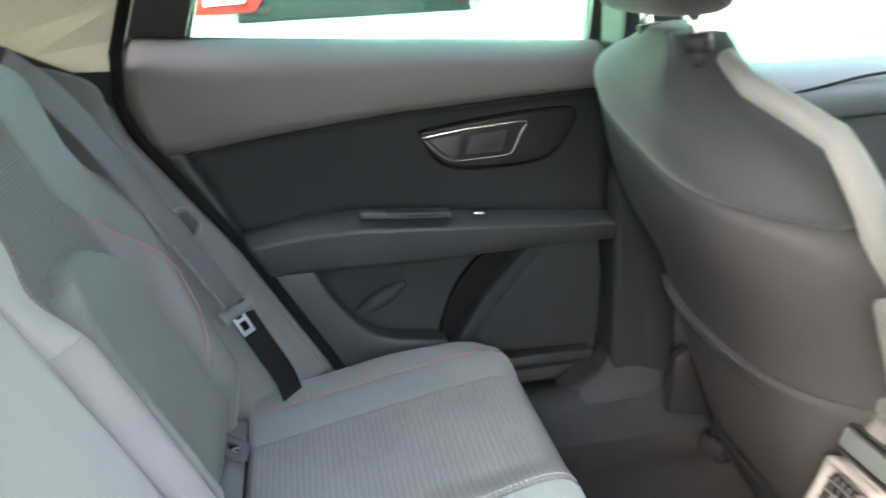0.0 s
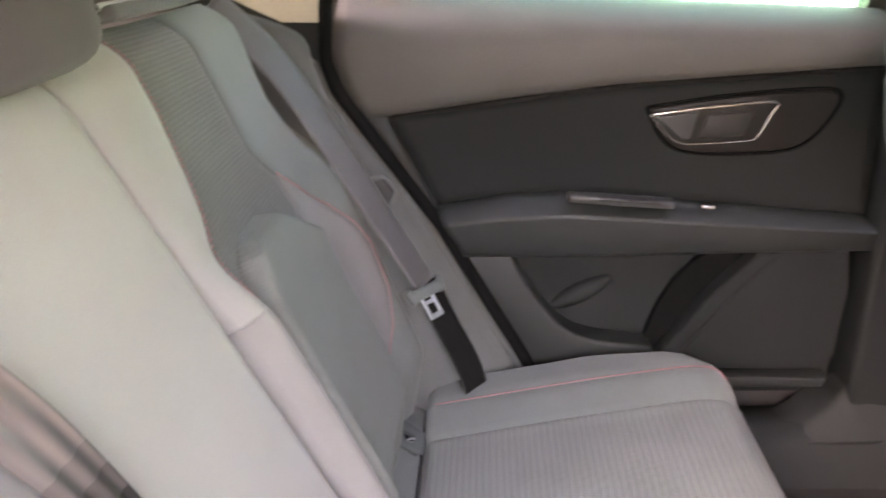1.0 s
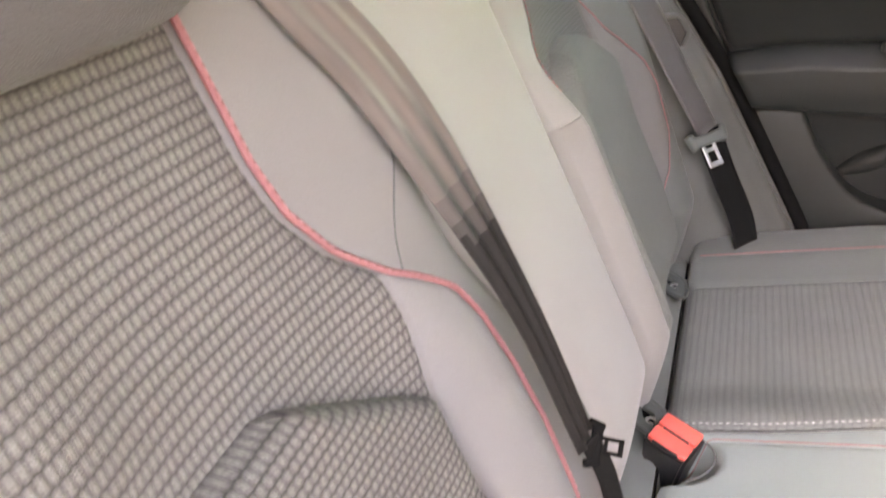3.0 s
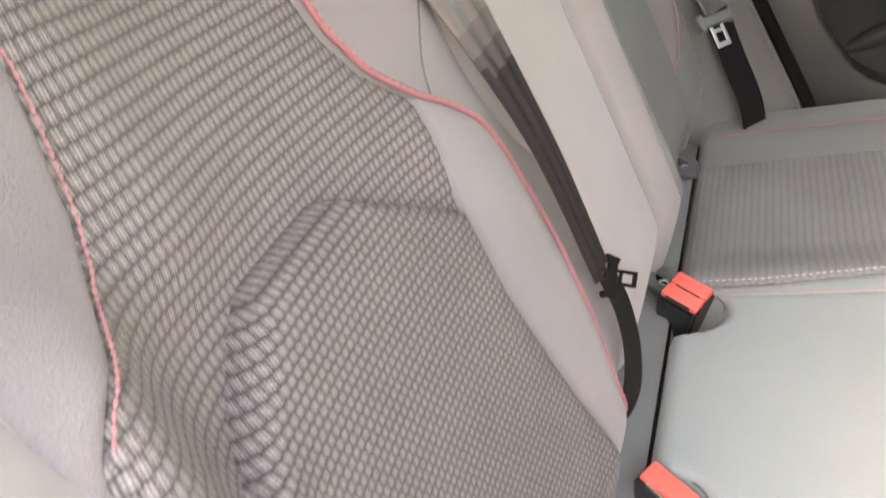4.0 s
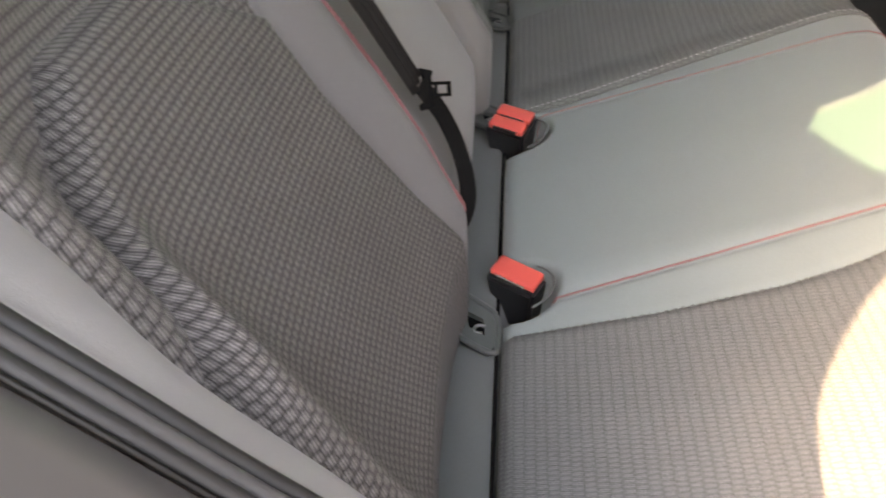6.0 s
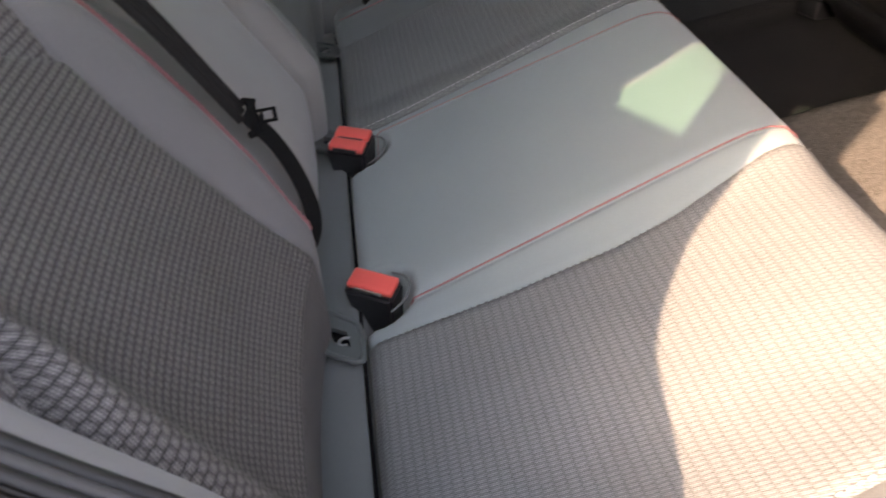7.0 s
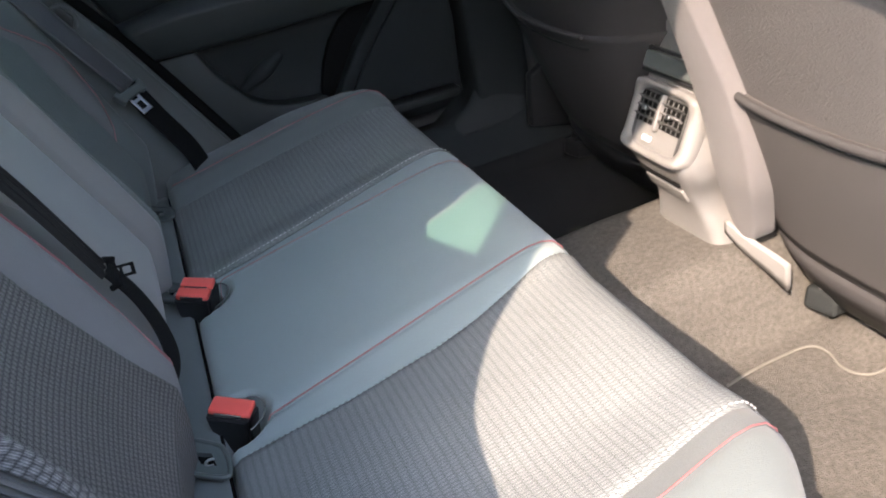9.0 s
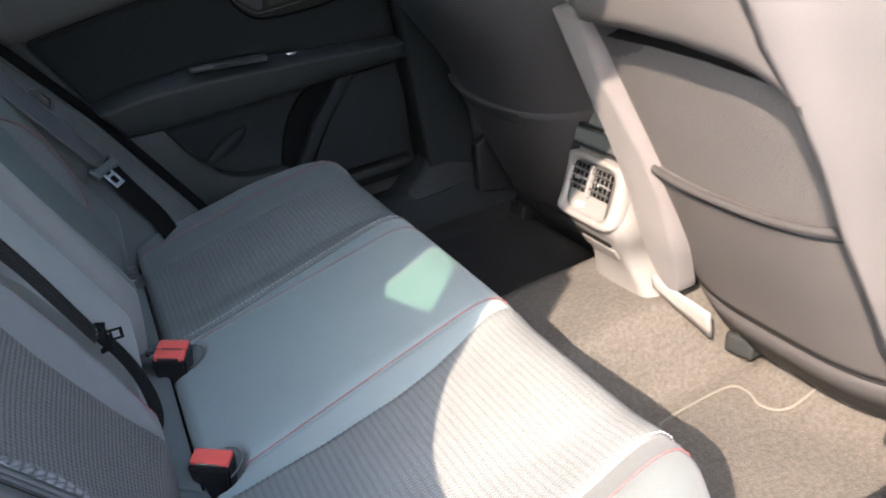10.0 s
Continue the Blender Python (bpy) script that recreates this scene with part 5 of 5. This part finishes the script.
def front_seat(yc, label, lip):
    ob = thing("front_seat", label, "car seat", "front seats", at=(0, yc, 0))
    half = [(0.16, 0.205), (0.22, 0.235), (0.35, 0.250), (0.55, 0.256), (0.68, 0.252), (0.74, 0.236), (0.80, 0.198), (0.835, 0.150), (0.855, 0.08)]
    thick = [(0.16, 0.09), (0.3, 0.125), (0.6, 0.115), (0.77, 0.085), (0.855, 0.03)]

    def back_x(z):
        lean = 0.0 if lip else -0.040 * float(sstep(0.46, 0.66, z)) * (1 - 0.7 * float(sstep(0.78, 0.86, z)))
        return 0.700 - 0.34 * (z - 0.44) + 0.045 * float(sstep(0.74, 0.86, z)) + lean

    def breadth(u, z):
        w = float(interp(half, z))
        if not lip and u < 0:
            w *= 1 + (float(interp([(0.16, 1.0), (0.45, 1.08), (0.60, 1.05), (0.70, 1.0), (0.76, 0.93), (0.79, 0.78), (0.81, 0.52), (0.83, 0.34), (0.86, 0.28)], z)) - 1) * float(sstep(0.1, 0.7, -u))
        if lip and u < 0:
            w *= 1 + 0.24 * float(sstep(0.78, 1.0, -u))
        return w

    def rear_pt(u, z, lift=0.0):
        """u from -1 to 1 across the rear face."""
        w = breadth(u, z)
        wrap = (0.055 if lip or u > 0 else 0.055 + 0.070 * float(sstep(0.35, 0.62, z) * (1 - sstep(0.75, 0.82, z)))) * abs(u) ** 3.5
        return (back_x(z) + wrap - lift, u * w, z)

    def ring(z):
        w, t = float(interp(half, z)), float(interp(thick, z))
        back = [rear_pt(u, z) for u in np.linspace(-1, 1, 21)]
        xb = back[0][0]
        skew = 0.055 * (1 if not lip else -1) * math.exp(-((z - 0.72) / 0.085) ** 2)
        back = [(p[0], p[1], p[2] + skew * u) for p, u in zip(back, np.linspace(-1, 1, 21))]
        front = [(xb + t * (0.55 + 0.45 * math.sin(math.pi * (0.12 + 0.76 * k / 12))) - 0.03 * bump(k / 12, 0.5, 0.22) * 1.0, breadth(1 - k / 6, z) * (1 - 2 * k / 12) * 0.98, z + skew * (1 - k / 6)) for k in range(13)]
        return back + front

    def stack(name, zs, mat, label=""):
        rings = [ring(z) for z in zs]
        n = len(rings[0])
        verts = [p for r in rings for p in r]
        faces = [(j * n + i, (j + 1) * n + i, (j + 1) * n + (i + 1) % n, j * n + (i + 1) % n) for j in range(len(zs) - 1) for i in range(n)]
        faces += [tuple(range(n)), tuple((len(zs) - 1) * n + i for i in range(n - 1, -1, -1))]
        return part(name, pydata(name, verts, faces), mat, ob, label)

    stack("back_shell", np.linspace(0.17, 0.720, 26), SEATBACK, "smooth dark seat back")
    stack("upper_cover", np.linspace(0.7225, 0.855, 14), SEATUP, "grey cloth upper cover")

    # side roll, lip, felt panel, pocket
    def patch(name, zf0, zf1, us, nz, lift, mat, label="", skirt=0.01):
        rows = []
        for v in np.linspace(0, 1, nz):
            row = []
            for u in us:
                z = zf0(u) + (zf1(u) - zf0(u)) * v
                row.append(rear_pt(u, z, lift(u, v)))
            rows.append(row[::-1])
        return part(name, sheet(name, rows, None, skirt, (-1, 0, 0)), mat, ob, label)

    cordz = lambda u: 0.455 - 0.030 * (1 - u * u)
    lip_line = [(-0.75, 0.565), (-0.70, 0.586), (-0.65, 0.606), (-0.57, 0.627), (-0.45, 0.640), (-0.19, 0.650), (0.15, 0.655), (0.53, 0.654), (0.80, 0.640)]
    lipz = lambda u: float(interp(lip_line, u)) if lip else 0.575 - 0.040 * abs(u / 0.80) ** 4
    u_in, u_out = (0.70, -0.69) if lip else (0.72, -0.72)
    us = np.linspace(u_out, u_in, 33)
    if lip:
        patch("felt_panel", lambda u: cordz(u) - 0.03, lambda u: lipz(u) - 0.004, us, 16, lambda u, v: 0.0012, PANEL, "brown-grey felt panel above the pocket", 0.004)
    rows = []
    for a in np.linspace(0, 1, 9) if lip else ():
        rows.append([rear_pt(u, lipz(u) + 0.110 * a, 0.032 * (1 - a ** 1.6) * (1 - 0.75 * float(sstep(0.45, 0.80, u)))) for u in np.linspace(u_out, u_in + 0.10, 33)][::-1])
    if lip:
        lip_u = [(0.18, -0.85), (0.336, -0.78), (0.455, -0.715), (0.53, -0.70), (0.60, -0.66), (0.66, -0.60)]
        side = [[rear_pt(float(interp(lip_u, z)) * (1 - a) - 0.97 * a, z, 0.032 * (1 - a ** 1.6) * float(sstep(0.12, 0.30, z))) for a in np.linspace(0, 1, 12)] for z in np.linspace(0.182, 0.725, 34)]
        part("side_lip", sheet("side_lip", side, None, 0.022, (-1, 0, 0)), SEAT_EDGE, ob, "raised pale grey outer edge of the panel")
        patch("panel_gap", lambda u: lipz(u) - 0.030, lambda u: lipz(u) + 0.004, us, 4, lambda u, v: 0.0035, RUBBER_DULL, "dark joint under the overhanging edge", 0.003)
        part("lip", sheet("lip", rows, None, 0.026, (-1, 0, 0)), BACK_SUNLIT, ob, "overhanging edge above the panel")
    # Near pocket paler than the far one: sun and shade are in the colours.
    patch("pocket", lambda u: 0.194, cordz, np.linspace(-0.86 if lip else -0.97, u_in + 0.06 if lip else 0.97, 33), 20, lambda u, v: 0.003 + (0.009 if lip else 0.004) * float(sstep(0.0, 0.8, v)) * (1 - min(1.0, abs(u / 0.88)) ** 4), BACK_SUNLIT if lip else SEATBACK, "stretch map pocket")
    cord = [Vector(rear_pt(u, cordz(u), 0.006 + (0.009 if lip else 0.006) * (1 - min(1.0, abs(u / 0.88)) ** 4))) for u in np.linspace(-0.84 if lip else -0.45, u_in + 0.06, 40)]
    part("cord", tube("cord", cord, 0.0058 if lip else 0.0034, 8), SEATBACK, ob, "piped pocket edge")
    cord2 = [Vector(rear_pt(u, cordz(u) - (0.013 if lip else 0.022), 0.0035 + (0.009 if lip else 0.006) * (1 - min(1.0, abs(u / 0.88)) ** 4))) for u in np.linspace(-0.84 if lip else -0.45, u_in + 0.03, 40)]
    part("seam", tube("seam", cord2, 0.0016, 6), DOOR_PL, ob, "stitched seam below the pocket edge")
    # Black on the far seat only: its shade is put into the colour.
    part("bottom_rail", sheet("bottom_rail", [[rear_pt(u, z, l) for u in np.linspace(-0.95, 0.95, 20)][::-1] for z, l in ((0.134, -0.012), (0.138, 0.004), (0.176, 0.008), (0.184, -0.002))], None, 0.02, (-1, 0, 0)), SEATBACK if lip else BLACK, ob, "grey plastic strip below the seat back")
    part("rail_gap", sheet("rail_gap", [[rear_pt(u, z, -0.004) for u in np.linspace(-0.93, 0.93, 20)][::-1] for z in (0.108, 0.192)], None, 0.02, (-1, 0, 0)), BLACK, ob, "dark gap below the seat back")
    if lip:
        strip = smooth_curve([(0.750, 0.204, 0.212), (0.763, 0.180, 0.193), (0.776, 0.148, 0.178), (0.786, 0.120, 0.165)], 6)
        drop = np.linspace(0.020, 0.044, len(strip))
        part("rail_bracket", sheet("rail_bracket", [[(p[0] - 0.012 + 0.03 * v * d, p[1], p[2] - d * v) for v in (0, 0.2, 0.6, 1.0)] for p, d in zip(strip, drop)], None, 0.006, (-1, 0, 0)), CONSOLE, ob, "pale plastic bracket beside the seat rail")
    # cushion
    part("seat", box("front_cushion", (0.44, 0.50, 0.16), pose(1.10, 0, 0.24, 0, -6, 0), 0.05, 4), SEATUP, ob)
    for s in (-1, 1):
        part("bolster", tube("front_bolster", smooth_curve([(0.80, s * 0.225, 0.29), (1.0, s * 0.235, 0.325), (1.22, s * 0.235, 0.33)], 8), 0.055, 14), SEATUP, ob)
        ry = 0.105 if lip and s > 0 else s * 0.19
        rail = part("rail", box("rail", (0.60, 0.045, 0.035), pose(1.13, ry, 0.110), 0.005), BLACK, ob, "dark seat rail")
        # End caps and ribs go black on the far seat to paint its shade.
        part("rail_cap", box("rail_cap", (0.070, 0.050, 0.034), pose(0.845, ry, 0.094, 0, 12, 12 * s), 0.008, 3), DOOR_PL if lip else BLACK, rail, "plastic rail end cap")
        part("rail_slot", box("rail_slot", (0.040, 0.012, 0.010), pose(0.838, ry, 0.112, 0, 12, 12 * s), 0.003), CONSOLE if lip else BLACK, rail, "raised rib on the end cap")
        part("hinge_cover", prism("hinge", [(0.755, 0.15), (0.88, 0.12), (0.94, 0.19), (0.84, 0.30), (0.765, 0.26)], "y", s * 0.235, s * 0.262, 0.006), BLACK, ob, "plastic hinge cover")
    for s in (-1, 1) if not lip else (1,):
        side = [Vector((back_x(z) + (0.075 if s > 0 else 0.072 + 0.075 * float(sstep(0.35, 0.62, z) * (1 - sstep(0.75, 0.82, z)))), s * (breadth(s, z) - 0.010), z)) for z in np.linspace(0.30, 0.825, 24)]
        part("side_bolster", tube("side_bolster", side, [(0.030 if s > 0 else 0.022) * (0.6 + 0.4 * math.sin(math.pi * k / 23)) for k in range(24)], 14), CLOTH if s < 0 and not lip else CLOTH_SIDE, ob, "grey cloth side bolster")
    if lip:
        # flared inboard wing of the backrest
        root = smooth_curve([(0.622, 0.150, 0.655), (0.640, 0.147, 0.578), (0.657, 0.139, 0.530), (0.686, 0.125, 0.446), (0.706, 0.115, 0.365), (0.722, 0.122, 0.300), (0.745, 0.142, 0.247), (0.762, 0.160, 0.205), (0.772, 0.172, 0.186)], 6)
        rim = smooth_curve([(0.636, 0.240, 0.650), (0.662, 0.236, 0.575), (0.680, 0.232, 0.510), (0.697, 0.224, 0.440), (0.712, 0.216, 0.375), (0.724, 0.214, 0.315), (0.742, 0.216, 0.255), (0.760, 0.205, 0.205), (0.770, 0.186, 0.188)], 6)
        wing = [[Vector(a).lerp(Vector(b), u) + Vector((-0.006 - 0.010 * math.sin(math.pi * u) ** 0.8 + 0.012 * u ** 6, 0, 0)) for u in np.linspace(0, 1, 15)] for a, b in zip(root, rim)]
        part("wing", sheet("wing", wing, None, 0.030, (-1, 0, 0)), CLOTH_OUT, ob, "smooth grey cloth wing of the backrest")
    hr = []
    for v in np.linspace(0, math.pi, 15):
        sg = lambda c, p: math.copysign(abs(c) ** p, c)
        hr.append([(0.590 + 0.05 * sg(math.cos(u), 0.5) * sg(math.sin(v), 0.35), 0.138 * sg(math.sin(u), 0.5) * sg(math.sin(v), 0.35), 0.972 - 0.095 * sg(math.cos(v), 0.5)) for u in np.linspace(0, 2 * math.pi, 29)[:-1]])
    verts = [p for r in hr for p in r]
    faces = [(j * 28 + i, j * 28 + (i + 1) % 28, (j + 1) * 28 + (i + 1) % 28, (j + 1) * 28 + i) for j in range(14) for i in range(28)]
    part("headrest", pydata("front_headrest", verts, faces), SEATUP, ob, "dark cloth headrest")
    for s in (-1, 1):
        part("headrest_post", tube("post", [(0.598, s * 0.066, 0.90), (0.612, s * 0.066, 0.82)], 0.007, 12), CHROME, ob, "bright steel headrest post")
        part("post_collar", tube("collar", [(0.608, s * 0.066, 0.858), (0.611, s * 0.066, 0.838)], 0.015, 16), BLACK, ob, "black post collar")
    return ob


front_seat(YC + 0.300, "shaded dark front car seat with felt panel and map pocket", 0.0)
front_seat(YC - 0.300, "sunlit dark front car seat with felt panel and map pocket", 1.0)

# ---- centre console end with air vents ----
con = thing("center_console", "grey plastic centre console end with air vents", "console")
CY = 0.046


def con_sec(z):
    """Half breadth and rear x of the console end at height z."""
    return tuple(float(interp(t, z)) for t in (
        [(0.08, 0.088), (0.15, 0.082), (0.18, 0.074), (0.205, 0.064), (0.222, 0.060), (0.245, 0.063), (0.262, 0.070), (0.280, 0.077), (0.305, 0.079), (0.35, 0.075), (0.40, 0.066), (0.43, 0.063), (0.45, 0.060)],
        [(0.08, 0.738), (0.15, 0.736), (0.18, 0.732), (0.205, 0.726), (0.222, 0.719), (0.245, 0.708), (0.262, 0.699), (0.280, 0.690), (0.295, 0.684), (0.305, 0.683), (0.35, 0.702), (0.40, 0.724), (0.43, 0.738), (0.45, 0.752)]))


rings = []
zs = np.linspace(0.08, 0.45, 50)
for z in zs:
    w, xr = con_sec(z)
    r = []
    for a in np.linspace(0, 1, 33):
        s = -1 + 2 * a
        r.append((xr + 0.002 + 0.020 * abs(s) ** 9, CY + math.copysign(abs(s) ** 0.9, s) * w, z))
    r += [(0.86, CY + w + 0.008, z), (1.25, CY + 0.085, z), (1.25, CY - 0.085, z), (0.86, CY - w - 0.008, z)]
    rings.append(r)
n = len(rings[0])
verts = [p for r in rings for p in r]
faces = [(j * n + i, (j + 1) * n + i, (j + 1) * n + (i + 1) % n, j * n + (i + 1) % n) for j in range(len(zs) - 1) for i in range(n)]
faces += [tuple(range(n)), tuple((len(zs) - 1) * n + i for i in range(n - 1, -1, -1))]
part("housing", pydata("housing", verts, faces), CONSOLE, con)
part("lid", box("lid", (0.36, 0.124, 0.046), pose(0.935, CY, 0.456, 0, -2, 0), 0.012, 4), CONSOLE, con, "grey padded armrest lid")
part("top_strip", box("top_strip", (0.030, 0.128, 0.024), pose(0.738, CY, 0.413, 0, 23, 0), 0.005, 3), GUIDE, con, "greenish grey band above the vents")
part("band_gap", box("band_gap", (0.030, 0.124, 0.004), pose(0.7325, CY, 0.3985, 0, 23, 0), 0.001), BLACK, con, "dark joint under the band")
part("lid_gap", box("lid_gap", (0.030, 0.120, 0.004), pose(0.7445, CY, 0.4285, 0, 23, 0), 0.001), BLACK, con, "dark joint under the lid")
tl = Matrix.Translation((0.697, CY, 0.347)) @ pose(0, 0, 0, 0, 23, 0)
rings = []
for lift, ow, oh in ((0.022, 0.074, 0.052), (0.006, 0.077, 0.0535), (-0.002, 0.0755, 0.0520), (-0.005, 0.0710, 0.0485), (-0.0045, 0.0650, 0.0450), (-0.001, 0.0595, 0.0420), (0.003, 0.0560, 0.0400), (0.012, 0.0550, 0.0390)):
    ring = []
    for a in np.linspace(0, 2 * math.pi, 49)[:-1]:
        c, s = math.cos(a), math.sin(a)
        e = 0.34
        ring.append(tl @ Vector((lift + 0.014 * abs(c) ** 6 * (ow / 0.077) ** 6, ow * math.copysign(abs(c) ** e, c), oh * math.copysign(abs(s) ** e, s))))
    rings.append(ring)
verts = [p for r in rings for p in r]
faces = [(j * 48 + i, j * 48 + (i + 1) % 48, (j + 1) * 48 + (i + 1) % 48, (j + 1) * 48 + i) for j in range(len(rings) - 1) for i in range(48)]
vent = part("vent_surround", pydata("vent_surround", verts, faces), CONSOLE, con, "smooth rounded vent surround")
part("vent_plate", box("vent_plate", (0.006, 0.112, 0.080), tl @ pose(0.0085, 0, 0), 0.001), VENT, vent, "grey plate round the vents")
part("vent_bar", box("vent_bar", (0.010, 0.006, 0.052), tl @ pose(0.002, 0, 0.012), 0.002), CONSOLE, vent, "grey bar between the vents")
for s in (-1, 1):
    part("vent_recess", box("vent_recess", (0.003, 0.045, 0.044), tl @ pose(0.0048, s * 0.027, 0.013), 0.001), RUBBER_DULL, vent, "dark vent opening")
    for k in range(3):
        part("vent_slat", box("vent_slat", (0.009, 0.045, 0.0024), tl @ pose(0.0005, s * 0.027, 0.001 + 0.0125 * k, 0, 28, 0), 0.0009), CONSOLE if k == 1 else VENT, vent)
    for k in range(4):
        part("vent_fin", box("vent_fin", (0.003, 0.002, 0.042), tl @ pose(0.0035, s * 0.027 + (k - 1.5) * 0.011, 0.013, 0, 0, 12 * s), 0.0006), VENT, vent)
    part("vent_tab", box("vent_tab", (0.008, 0.008, 0.007), tl @ pose(-0.003, s * 0.027, 0.013), 0.002), STEEL, vent, "small bright slider")
part("vent_wheel", box("vent_wheel", (0.006, 0.018, 0.008), tl @ pose(0.003, 0.014, -0.028), 0.002), WHITE_PAINT, vent, "pale vent thumb wheel")
part("socket_strip", box("socket_strip", (0.012, 0.096, 0.008), pose(0.7035, CY + 0.004, 0.262, 0, -26, 0), 0.003), RUBBER_DULL, con, "dark slot below the vents")
part("slot_flap", box("slot_flap", (0.012, 0.090, 0.026), pose(0.7155, CY + 0.002, 0.240, 0, -26, 0), 0.004, 3), CONSOLE, con, "flap below the slot")
